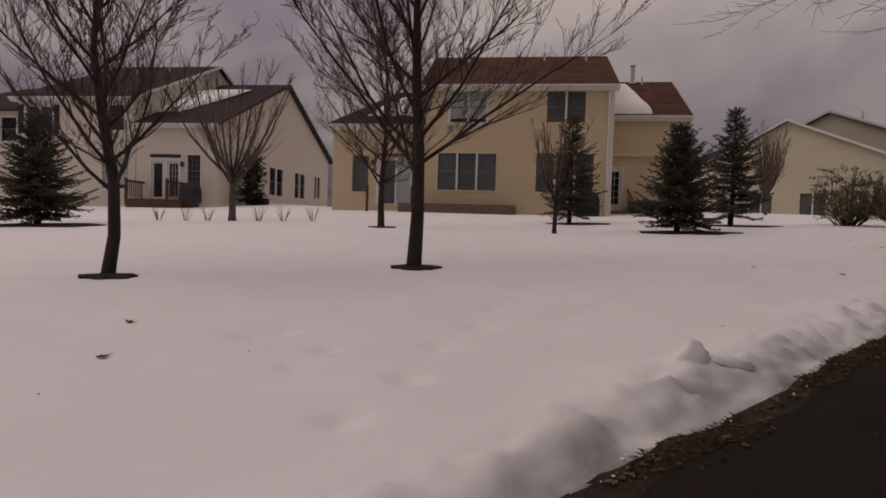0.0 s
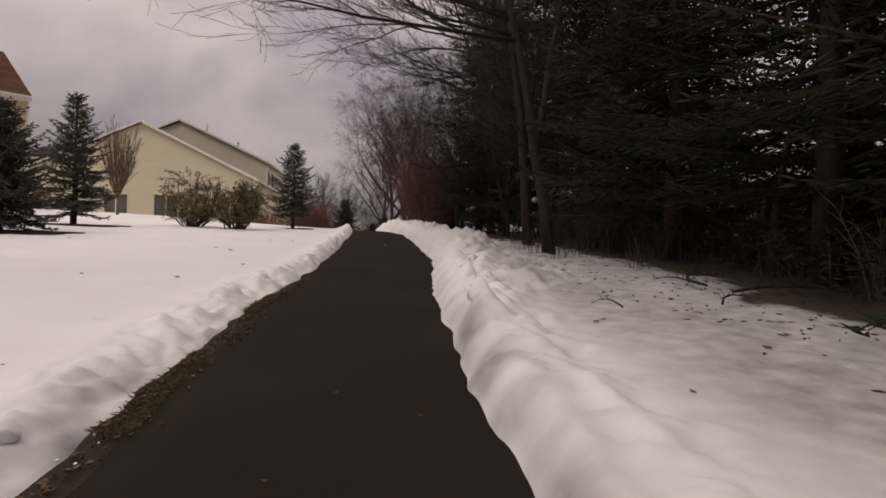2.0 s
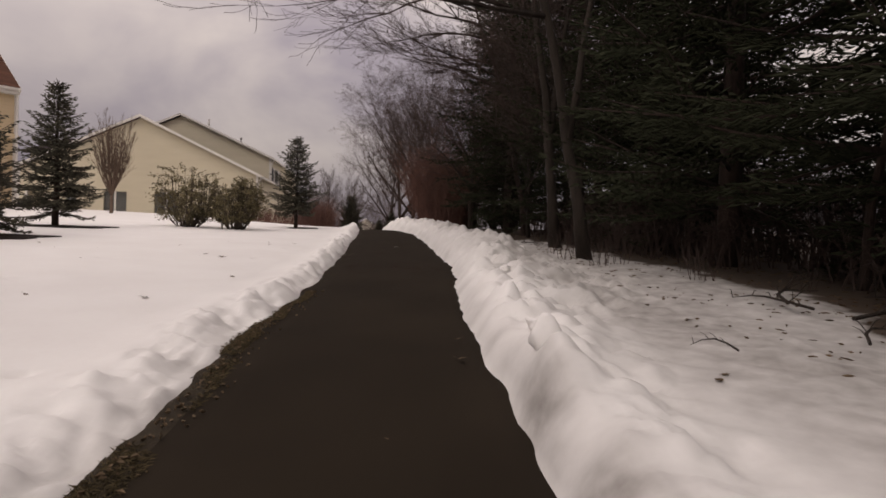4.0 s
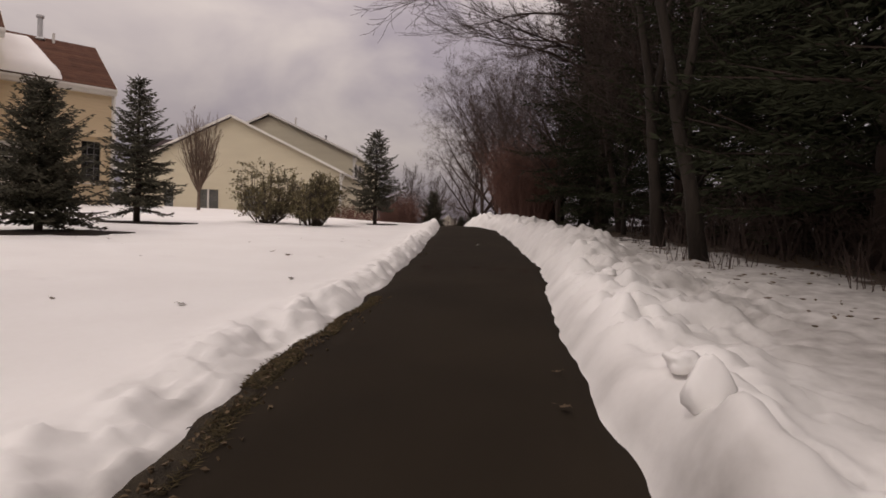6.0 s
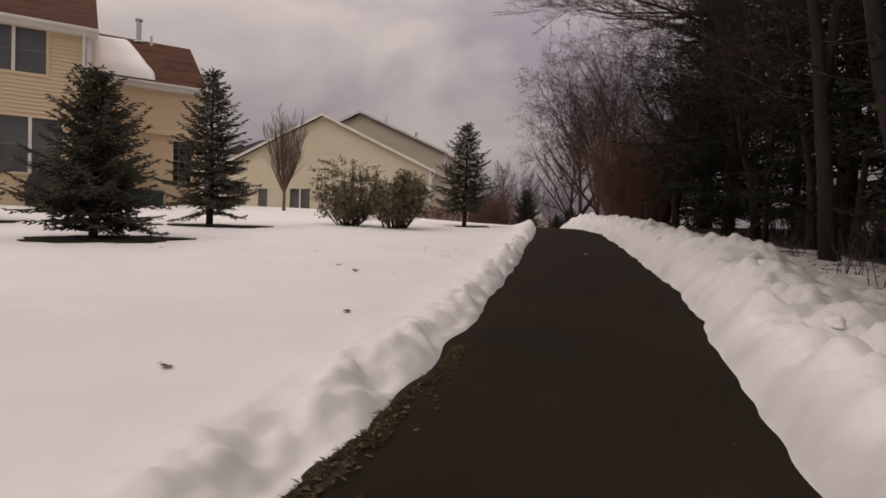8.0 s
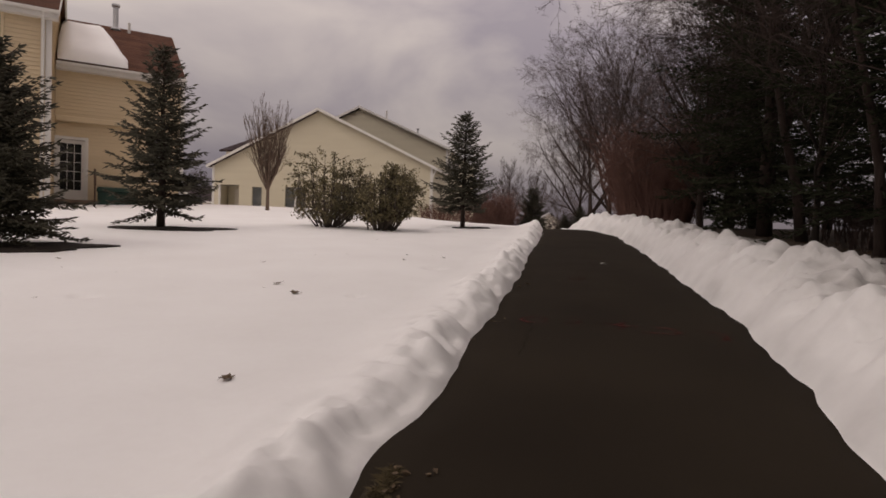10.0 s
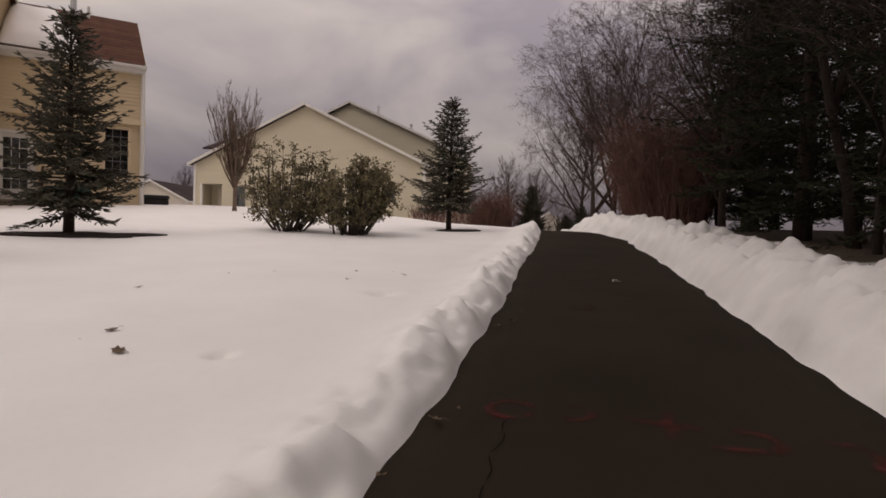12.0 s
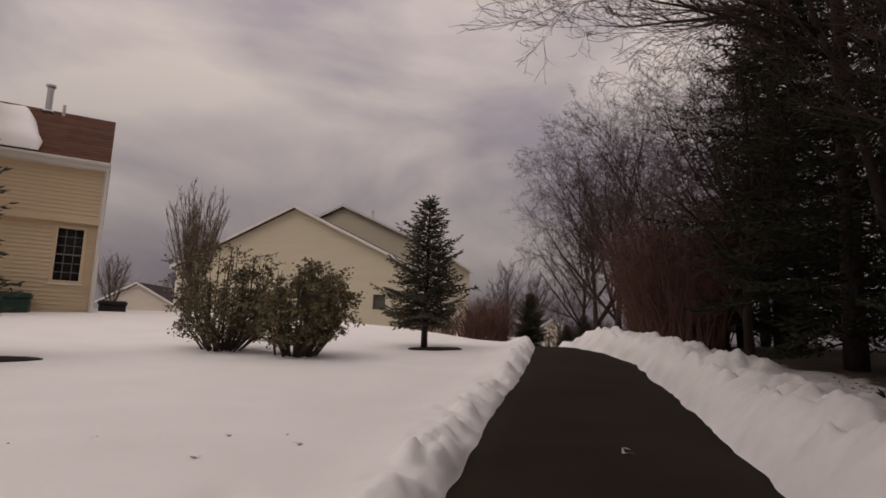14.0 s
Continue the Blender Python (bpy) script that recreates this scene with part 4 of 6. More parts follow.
# ---------------- trees ----------------
def branch_lines(seed, height, spread, trunk_r, levels=4, fork=3, clear=0.25, upright=0.7, lean=(0, 0), droop=0.0, pull=(0, 0)):
    """Grow limbs as lines of points with radii: the trunk's own first."""
    rg = random.Random(seed)
    lines = []

    def limb(p, d, length, r, level):
        pts, rad = [p.copy()], [r]
        n = 5 if level < 2 else 4
        q, dd = p.copy(), d.copy()
        kids = []
        for i in range(n):
            bend = 0.10 + 0.05 * level
            dd = (dd + Vector((rg.uniform(-bend, bend) + pull[0] * 0.03 * level, rg.uniform(-bend, bend) + pull[1] * 0.03 * level, rg.uniform(-bend, bend) * 0.6 + (0.07 * upright if level else 0) - droop * 0.04 * level))).normalized()
            q = q + dd * (length / n)
            pts.append(q.copy())
            rad.append(max(r * (1 - 0.72 * (i + 1) / n), 0.0035))
            if level < levels and (level > 0 or (i + 1) / n > clear):
                for _ in range(fork if level else fork + 1):
                    if rg.random() < 0.8:
                        kids.append((q.copy(), dd.copy(), (i + 1) / n, rad[-1]))
        lines.append((level, pts, rad))
        for kp, kd, t, kr in kids:
            a = rg.uniform(0, 2 * math.pi)
            side = kd.cross(Vector((math.cos(a), math.sin(a), 0.3))).normalized()
            ang = rg.uniform(0.35, 0.85) * (1.25 - upright * 0.55)
            nd = (kd * math.cos(ang) + side * math.sin(ang)).normalized()
            nd = (nd + Vector((pull[0] * 0.35, pull[1] * 0.35, 0.25 * upright))).normalized()
            ln = length * rg.uniform(0.38, 0.66) * (1.15 - 0.45 * t) * (spread if level == 0 else 1)
            limb(kp, nd, ln, min(kr * 0.62, r * 0.5), level + 1)

    limb(Vector((0, 0, -0.15)), Vector((lean[0], lean[1], 1)).normalized(), height * 0.72, trunk_r, 0)
    return lines


def bare_tree_meshes(name, seed, height, spread, trunk_r, bark, twig, sides=5, **kw):
    lines = branch_lines(seed, height, spread, trunk_r, **kw)
    tg, cg = Geo(), Geo()
    for level, pts, rad in lines:
        if level == 0:
            rad = [rad[0] * 1.35] + rad[1:]
            pts = [pts[0], pts[0].lerp(pts[1], 0.25)] + pts[1:]
            rad = [rad[0], rad[0] * 0.76] + rad[1:]
            tg.tube(pts, rad, 9)
        elif level == 1:
            tg.tube(pts, rad, 6)
        else:
            cg.tube(pts, rad, 4 if level == 2 else 3)
    return tg.mesh("trunk", bark, True), cg.mesh("crown", twig, True)


def plant(name, label, category, meshes, x, y, turn=0, scale=1.0, group="", z=None, names=("trunk", "crown")):
    t = thing(name, label, category, pose(x, y, on_ground(x, y) if z is None else z, 0, 0, turn) @ Matrix.Scale(scale, 4), group)
    for n, me in zip(names, meshes):
        part(n, me, None, t)
    return t


def spindles(base, direction, length, width):
    """Many slim three-sided tufts at once: vertices and faces."""
    b, d = np.asarray(base, float), np.asarray(direction, float)
    d /= np.linalg.norm(d, axis=1, keepdims=True)
    s = np.cross(d, np.array([0.3, 0.2, 0.93]))
    s /= np.linalg.norm(s, axis=1, keepdims=True) + 1e-9
    t = np.cross(d, s)
    ln, w = np.asarray(length)[:, None], np.asarray(width)[:, None]
    mid = b + d * ln * 0.38
    ring = [mid + (s * math.cos(a) + t * math.sin(a)) * w for a in (0.4, 2.5, 4.6)]
    verts = np.stack([b, ring[0], ring[1], ring[2], b + d * ln], axis=1).reshape(-1, 3)
    k = np.arange(len(b))[:, None] * 5
    tri = np.array([(0, 2, 1), (0, 3, 2), (0, 1, 3), (4, 1, 2), (4, 2, 3), (4, 3, 1)])
    faces = (k[:, :, None] + tri[None]).reshape(-1, 3)
    return verts, faces


def raw_mesh(name, verts, faces, mat):
    me = bpy.data.meshes.new(name)
    me.from_pydata(verts.tolist(), [], faces.tolist())
    me.materials.append(mat)
    return me


def conifer_meshes(seed, height, radius, clear, whorls, per, tuft, width, needle, bark, taper=0.85, trunk_r=0.09, gap=0.0, step=0.11, messy=0.2):
    rg = random.Random(seed)
    base, way, ln, wd = [], [], [], []
    tg = Geo()
    n = 9
    tg.tube([(0.02 * rg.uniform(-1, 1) * height * 0.1, 0.02 * rg.uniform(-1, 1), -0.1 + (height + 0.1) * i / n) for i in range(n + 1)], [trunk_r * (1.02 - i / n) + 0.006 for i in range(n + 1)], 8)
    total = whorls * per
    for w in range(total):
        f = ((w + rg.uniform(-1.5, 1.5)) / (total - 1))
        f = min(max(f, 0.0), 1.0)
        z0 = clear + (height * 0.97 - clear) * f
        reach = radius * ((1 - f) ** taper) * (0.6 + 0.4 * smooth_step(-0.1, 0.14, f)) + 0.10
        if rg.random() < gap:
            continue
        az = w * 2.399 + rg.uniform(-0.4, 0.4)
        r = reach * rg.choice((0.45, 0.7, 0.85, 1.0, 1.05, 1.25)) * rg.uniform(0.9, 1.08)
        rise = 0.5 * f - 0.04 + rg.uniform(-messy, messy)
        out = Vector((math.cos(az), math.sin(az), 0))
        side = Vector((-math.sin(az), math.cos(az), 0))
        z = z0
        pts = []
        steps = max(int(r / step), 3)
        for i in range(steps + 1):
            s = i / steps
            p = out * (r * s) + Vector((0, 0, z + r * (rise * s - 0.22 * s * s * (1 - f) + 0.24 * s ** 3)))
            pts.append(p)
            if s < 0.14:
                continue
            for sg in (-1, 1):
                half = (1 - s) * r * 0.42 + tuft * 0.6
                cnt = max(int(half / (tuft * 0.7)), 1)
                for c in range(cnt):
                    q = p + (side * sg * 0.8 + out * 0.5).normalized() * (half * c / cnt) + Vector((0, 0, rg.uniform(-0.25, 0.12) * tuft - 0.12 * half * (c / cnt)))
                    dv = side * sg * rg.uniform(0.4, 1.0) + out * rg.uniform(0.3, 1.0) + Vector((0, 0, rg.uniform(-0.55, 0.5)))
                    base.append(q)
                    way.append(dv)
                    ln.append(tuft * rg.uniform(0.7, 1.35))
                    wd.append(width * rg.uniform(0.6, 1.3))
            base.append(p)
            way.append(out + Vector((rg.uniform(-0.3, 0.3), rg.uniform(-0.3, 0.3), rg.uniform(0, 0.5))))
            ln.append(tuft * 1.1)
            wd.append(width)
        tg.tube([pts[0], pts[len(pts) // 2], pts[-1]], [0.006 + 0.011 * r, 0.004 + 0.006 * r, 0.004], 3)
    for k in range(10):
        base.append(Vector((0, 0, height * (0.93 + 0.007 * k))))
        way.append(Vector((math.cos(k * 2.4) * 0.5, math.sin(k * 2.4) * 0.5, 1)))
        ln.append(tuft)
        wd.append(width * 0.8)
    v, f = spindles([tuple(p) for p in base], [tuple(p) for p in way], ln, wd)
    return tg.mesh("trunk", bark, True), raw_mesh("crown", v, f, needle)


def mulch(x, y, rx, ry, turn=0.0):
    g = Geo()
    n = 26
    c = [(x, y, on_ground(x, y) + 0.035)]
    for k in range(n):
        a = 2 * math.pi * k / n
        r = 1 + 0.4 * noise.noise((math.cos(a) * 2.3 + x, math.sin(a) * 1.7 + y, 3))
        px, py = rx * r * math.cos(a), ry * r * math.sin(a)
        xx, yy = x + px * math.cos(turn) - py * math.sin(turn), y + px * math.sin(turn) + py * math.cos(turn)
        c.append((xx, yy, on_ground(xx, yy) + 0.018))
    c += [(p[0] * 1.0, p[1] * 1.0, p[2] - 0.1) for p in c[1:]]
    f = [(0, k + 1, (k + 1) % n + 1) for k in range(n)] + [(k + 1, k + 1 + n, (k + 1) % n + 1 + n, (k + 1) % n + 1) for k in range(n)]
    g.add(c, f)
    tagged(part("mulch_bed", g, MULCH), "dark mulch ring melted clear of snow under a tree", "mulch", "mulch beds")


# blue spruces on the lawn
SPRUCE_A = conifer_meshes(3, 2.6, 0.92, 0.16, 24, 13, 0.10, 0.0165, NEEDLE, BARK, messy=0.34, taper=0.78, trunk_r=0.07, gap=0.03, step=0.06)
SPRUCE_B = conifer_meshes(8, 3.15, 0.82, 0.28, 23, 10, 0.105, 0.016, NEEDLE, BARK, taper=0.84, trunk_r=0.07, gap=0.18, step=0.065, messy=0.32)
SPRUCE_C = conifer_meshes(5, 2.95, 0.82, 0.46, 21, 10, 0.105, 0.016, NEEDLE, BARK, taper=0.82, trunk_r=0.06, gap=0.14, step=0.065, messy=0.32)
for label, me, x, y, turn, sc in (("full blue-green spruce standing alone on snow", SPRUCE_A, 1.62, 13.65, 0, 0.92), ("slender blue-green spruce with open tiers", SPRUCE_B, 3.2, 16.9, 40, 1.0),
                                  ("young blue-green spruce with a bare lower stem", SPRUCE_C, 10.09, 19.68, 0, 1.0), ("blue-green spruce close before the cream house", SPRUCE_B, -1.0, 16.3, 130, 0.95),
                                  ("broad dark spruce before the ivory house", SPRUCE_A, -14.2, 11.1, 200, 1.12)):
    plant("spruce_tree", label, "spruce tree", me, x, y, turn, sc, "lawn spruces")
for x, y, rx, ry in ((1.8, 13.45, 1.0, 0.5), (3.35, 16.75, 0.95, 0.42), (10.3, 19.5, 0.6, 0.28), (-0.7, 16.1, 0.8, 0.35), (-13.9, 10.9, 1.7, 0.7), (-4.85, 4.5, 0.3, 0.2), (-1.93, 6.28, 0.3, 0.22), (-5.15, 12.85, 0.34, 0.25)):
    mulch(x, y, rx, ry, 0.2)

# bare ornamental trees on the lawn
def vase_meshes(seed, height, stems, spread, bole, trunk_r, bark, twig):
    """A short bole that opens into a fan of steep slender stems."""
    rg = random.Random(seed)
    tg, cg = Geo(), Geo()
    tg.tube([Vector((0, 0, -0.1)), Vector((0, 0, 0.12)), Vector((0.01, 0, bole))], [trunk_r * 1.4, trunk_r, trunk_r * 0.85], 8)
    for k in range(stems):
        a = k * 2.399 + rg.uniform(-0.3, 0.3)
        lean = spread * math.sqrt((k + 0.5) / stems)
        root = Vector((0, 0, bole * rg.uniform(0.75, 1.02)))
        top = root + Vector((math.cos(a) * lean, math.sin(a) * lean, (height - bole) * rg.uniform(0.8, 1.0) * (1 - 0.22 * lean / spread)))
        mid = root.lerp(top, 0.45) + Vector((math.cos(a), math.sin(a), 0)) * 0.12 * lean
        pts = [root, root.lerp(mid, 0.5) + Vector((math.cos(a), math.sin(a), 0)) * 0.05, mid, mid.lerp(top, 0.5), top]
        tg.tube(pts, [trunk_r * 0.5, trunk_r * 0.36, trunk_r * 0.25, trunk_r * 0.15, 0.004], 5)
        for t in range(13):
            s = rg.uniform(0.18, 0.97) * 4
            i = min(int(s), 3)
            b = pts[i].lerp(pts[i + 1], s - i)
            d = (pts[i + 1] - pts[i]).normalized()
            d = (d + Vector((rg.uniform(-0.5, 0.5), rg.uniform(-0.5, 0.5), 0.15))).normalized()
            ln = height * rg.uniform(0.10, 0.26) * (1.15 - s / 5)
            m = b + d * ln * 0.5 + Vector((rg.uniform(-0.03, 0.03), rg.uniform(-0.03, 0.03), 0))
            e = b + d * ln + Vector((0, 0, 0.12 * ln))
            cg.tube([b, m, e], [0.008, 0.006, 0.003], 3)
            for q in range(2):
                c = b.lerp(e, rg.uniform(0.3, 0.9))
                cg.tube([c, c + (d + Vector((rg.uniform(-0.6, 0.6), rg.uniform(-0.6, 0.6), 0.1))).normalized() * ln * 0.45], [0.005, 0.0025], 3)
    return tg.mesh("trunk", bark, True), cg.mesh("crown", twig, True)


def arching_meshes(seed, height, trunk_r, limbs, first, spread, bark, twig, lean=(0.0, 0.0), wave=0.04):
    """A wavering leader with long limbs that arch out and up, set with side shoots and twigs."""
    rg = random.Random(seed)
    tg, cg = Geo(), Geo()
    trunk = [Vector((lean[0] * height * t * t + wave * math.sin(9 * t), lean[1] * height * t * t + wave * math.sin(7 * t + 1), -0.12 + height * 0.92 * t)) for t in (0, 0.03, 0.12, 0.25, 0.4, 0.55, 0.7, 0.85, 1.0)]
    tg.tube(trunk, [trunk_r * k for k in (1.5, 1.1, 0.95, 0.86, 0.68, 0.5, 0.34, 0.2, 0.06)], 9)

    def shoot(p, d, ln, r, level):
        pts, n = [p], 6 if level == 0 else 4
        for i in range(n):
            wob = 0.15 if level == 0 else 0.24
            d = (d + Vector((rg.uniform(-wob, wob), rg.uniform(-wob, wob), rg.uniform(-wob, wob) * 0.6 + (0.085 if level == 0 else 0.05)))).normalized()
            pts.append(pts[-1] + d * ln / n)
        rad = [max(r * (1 - 0.85 * i / n), 0.0028) for i in range(n + 1)]
        (tg if level == 0 else cg).tube(pts, rad, 6 if level == 0 else 4 if level == 1 else 3)
        if level < 3:
            for i in range(1, n + 1):
                for _ in range(2 if level < 3 else 1):
                    if rg.random() < 0.8:
                        out = (pts[i] - pts[i - 1]).normalized()
                        nd = (out + Vector((rg.uniform(-1, 1), rg.uniform(-1, 1), rg.uniform(-0.35, 0.65))) * 0.62).normalized()
                        shoot(pts[i].lerp(pts[i - 1], rg.random()), nd, ln * rg.uniform(0.26, 0.46), rad[i] * 0.6, level + 1)

    for k in range(limbs):
        t = first + (0.86 - first) * (k / (limbs - 1)) ** 1.15
        z = trunk[0].z + height * 0.92 * t
        p = Vector((lean[0] * height * t * t + wave * math.sin(9 * t), lean[1] * height * t * t + wave * math.sin(7 * t + 1), z))
        a = k * 2.399 + seed + rg.uniform(-0.35, 0.35)
        steep = 0.55 + 0.75 * t + rg.uniform(-0.12, 0.12)
        d = Vector((math.cos(a), math.sin(a), steep)).normalized()
        shoot(p, d, spread * (1.08 - 0.72 * t) * rg.uniform(0.85, 1.12), trunk_r * (0.36 - 0.2 * t), 0)
    return tg.mesh("trunk", bark, True), cg.mesh("crown", twig, True)


PEAR = arching_meshes(21, 6.6, 0.088, 24, 0.19, 3.3, BARK, TWIG)
PEAR_B = arching_meshes(34, 5.6, 0.078, 26, 0.22, 2.7, BARK, TWIG, lean=(-0.05, 0.02), wave=0.11)
SMALL = vase_meshes(47, 2.9, 8, 0.8, 0.75, 0.045, BARK, TWIG_TAN)
VASE = vase_meshes(52, 3.9, 30, 0.84, 0.75, 0.058, TWIG_TAN, TWIG_TAN)
VASE_B = vase_meshes(55, 3.9, 16, 1.7, 0.9, 0.075, BARK_GREY, TWIG_TAN)
for label, me, x, y, turn, sc in (("bare dark lawn tree with forked upright limbs", PEAR, -1.95, 6.3, 20, 1.0), ("bare leaning lawn tree with spreading twigs", PEAR_B, -4.88, 4.53, 60, 0.9),
                                  ("bare slim tree before the cream house's patio", PEAR, -5.2, 12.9, 140, 0.92), ("bare young tree with thin upright branches", SMALL, -0.95, 12.4, 30, 1.0),
                                  ("bare vase-shaped tan tree before the ivory house", VASE_B, -10.6, 14.3, 0, 1.38), ("bare vase-shaped tan tree on the rise", VASE, 5.67, 25.3, 75, 1.0)):
    plant("bare_tree", label, "bare tree", me, x, y, turn, sc, "bare lawn trees")


# leafy evergreen shrubs: many stems, sparse leathery leaves
def shrub_meshes(seed, height, radius, leaves, leaf=0.055):
    rg = random.Random(seed)
    g = Geo()
    tips = []
    for k in range(46):
        a, r = rg.uniform(0, 2 * math.pi), radius * math.sqrt(rg.random())
        top = Vector((math.cos(a) * r, math.sin(a) * r, height * (1 - 0.30 * (r / radius) ** 3) * rg.uniform(0.74, 1.0)))
        root = Vector((math.cos(a) * 0.3 * rg.random(), math.sin(a) * 0.3 * rg.random(), -0.05))
        bend = root.lerp(top, 0.45) + Vector((math.cos(a), math.sin(a), 0)) * 0.3 * r
        g.tube([root, root.lerp(bend, 0.6), bend, top], [0.020, 0.015, 0.010, 0.005], 4)
        for t in range(10):
            s = 0.22 + 0.78 * rg.random()
            p = bend.lerp(top, (s - 0.5) * 2) if s > 0.5 else root.lerp(bend, s * 2)
            q = p + Vector((rg.uniform(-1, 1) + 0.5 * math.cos(a), rg.uniform(-1, 1) + 0.5 * math.sin(a), rg.uniform(-0.3, 0.7))) * 0.26 * radius
            g.tube([p, p.lerp(q, 0.5) + Vector((0, 0, 0.02)), q], [0.006, 0.004, 0.0025], 3)
            tips.append((p, q))
    v, f = [], []
    for k in range(leaves):
        p, q = rg.choice(tips)
        c = p.lerp(q, rg.uniform(0.35, 1.12)) + Vector((rg.uniform(-1, 1), rg.uniform(-1, 1), rg.uniform(-1, 1))) * 0.05
        d = Vector((rg.uniform(-1, 1), rg.uniform(-1, 1), rg.uniform(-0.9, 0.5))).normalized()
        s = d.cross(Vector((rg.uniform(-1, 1), rg.uniform(-1, 1), rg.uniform(-1, 1)))).normalized()
        up = d.cross(s) * 0.12
        L, W = leaf * rg.uniform(0.7, 1.4), leaf * rg.uniform(0.22, 0.4)
        i = len(v)
        v += [c, c + d * L * 0.5 + s * W + up * L, c + d * L, c + d * L * 0.5 - s * W + up * L]
        f += [(i, i + 1, i + 2), (i, i + 2, i + 3)]
    return g.mesh("stem", BARK_GREY, True), raw_mesh("foliage", np.array([tuple(p) for p in v]), np.array(f), LEAF_SHRUB)


for label, me, x, y, turn in (("rounded olive-leaved evergreen shrub in snow", shrub_meshes(4, 1.55, 0.74, 10500), 7.45, 18.0, 0), ("open olive-leaved shrub with bare stems showing", shrub_meshes(9, 1.66, 0.86, 6600), 6.42, 18.6, 50)):
    plant("shrub", label, "shrub", me, x, y, turn, 1.0, "lawn shrubs", names=("stem", "foliage"))

# ---------------- the dark wood on the far side of the path ----------------
PINES = [conifer_meshes(60 + k, h, r, c, 26, 12, 0.16, 0.019, NEEDLE_WOOD, BARK, taper=0.42, trunk_r=0.17, gap=0.36 if k == 1 else 0.15, step=0.15, messy=0.5) for k, (h, r, c) in enumerate(((13.5, 2.5, 0.6), (14.5, 3.1, 0.8), (12.5, 2.3, 0.35)))]
rng = random.Random(5)
wood = [(3.9, 15.8, 2, 0.92), (6.9, 10.2, 0, 1.0), (4.9, 12.2, 0, 1.0), (4.1, 19.6, 2, 0.9), (5.6, 9.4, 0, 1.0), (5.3, 6.2, 1, 1.0), (5.6, 3.0, 1, 1.0), (5.4, 0.0, 1, 1.05), (5.5, -3.0, 1, 1.0), (5.8, -6.4, 0, 1.05), (7.4, 4.6, 2, 1.05), (7.6, -1.6, 1, 1.0), (5.8, 23.5, 0, 0.9), (6.2, 28.0, 2, 0.95)]
for k in (0, 1, 2, 3, 5, 6, 7, 8):
    wood.append((8.8 + rng.uniform(-0.6, 0.6), -8 + 4.0 * k + rng.uniform(-0.8, 0.8), (1, 0, 2)[k % 3] if k > 3 else 1, rng.uniform(0.85, 1.05)))
for u, v, k, s in wood:
    x, y = to_xy(u, v)
    plant("pine_tree", "tall dark evergreen in the shaded wood", "pine tree", PINES[k], x, y, rng.uniform(0, 360), s, "wood evergreens")

# bare trees at the wood's edge, some reaching out over the path
LEFT = Vector((-DY, DX, 0))
ALONG = Vector((DX, DY, 0))


def reaching_meshes(seed, height, trunk_r, limbs, low, bark, twig, bow, reach=1.0):
    """A leaning trunk whose long limbs reach out over the path."""
    rg = random.Random(seed)
    tg, cg = Geo(), Geo()
    trunk = [Vector((0, 0, -0.15))]
    for i in range(1, 9):
        t = i / 8
        trunk.append(LEFT * (bow * t * (0.5 + t)) + ALONG * (0.25 * math.sin(3 * t)) + Vector((rg.uniform(-0.05, 0.05), rg.uniform(-0.05, 0.05), height * t)))
    tg.tube(trunk, [trunk_r * 1.3] + [trunk_r * (1 - 0.1 * i) for i in range(1, 9)], 9)
    stem = [trunk[2]]
    for i in range(1, 6):
        stem.append(trunk[2] + LEFT * (-0.22 * i + 0.05 * i * i * 0.3) + ALONG * (0.12 * i) + Vector((rg.uniform(-0.06, 0.06), rg.uniform(-0.06, 0.06), height * 0.13 * i)))
    tg.tube(stem, [trunk_r * (0.7 - 0.1 * i) for i in range(6)], 7)

    def grow(p, d, ln, r, level):
        pts, n = [p], 5
        for i in range(n):
            d = (d + Vector((rg.uniform(-0.2, 0.2), rg.uniform(-0.2, 0.2), rg.uniform(-0.16, 0.16) + (0.05 if i > 2 else 0.0)))).normalized()
            pts.append(pts[-1] + d * ln / n)
        (tg if level == 0 else cg).tube(pts, [max(r * (1 - 0.8 * i / n), 0.003) for i in range(n + 1)], 5 if level == 0 else 3)
        if level < 3:
            for i in range(1, n + 1):
                for _ in range(3 if level < 1 else 2 if level < 2 else 1):
                    if rg.random() < 0.86:
                        nd = (d + Vector((rg.uniform(-1, 1), rg.uniform(-1, 1), rg.uniform(-0.3, 0.55))) * 0.7).normalized()
                        grow(pts[i], nd, ln * rg.uniform(0.28, 0.52), max(r * (1 - 0.8 * i / n), 0.003) * 0.62, level + 1)

    for k in range(limbs):
        h = low + (0.95 - low) * (k + 0.5) / limbs
        i = min(int(h * 8), 7)
        p = trunk[i].lerp(trunk[i + 1], h * 8 - i)
        side = LEFT if k % 4 != 3 else -LEFT
        d = (side * rg.uniform(0.7, 1.0) + ALONG * rg.uniform(-0.55, 0.5) + Vector((0, 0, rg.uniform(0.0, 0.28)))).normalized()
        grow(p, d, reach * rg.uniform(4.4, 6.0) * (1.12 - 0.35 * h), trunk_r * 0.42, 0)
    return tg.mesh("trunk", bark, True), cg.mesh("crown", twig, True)


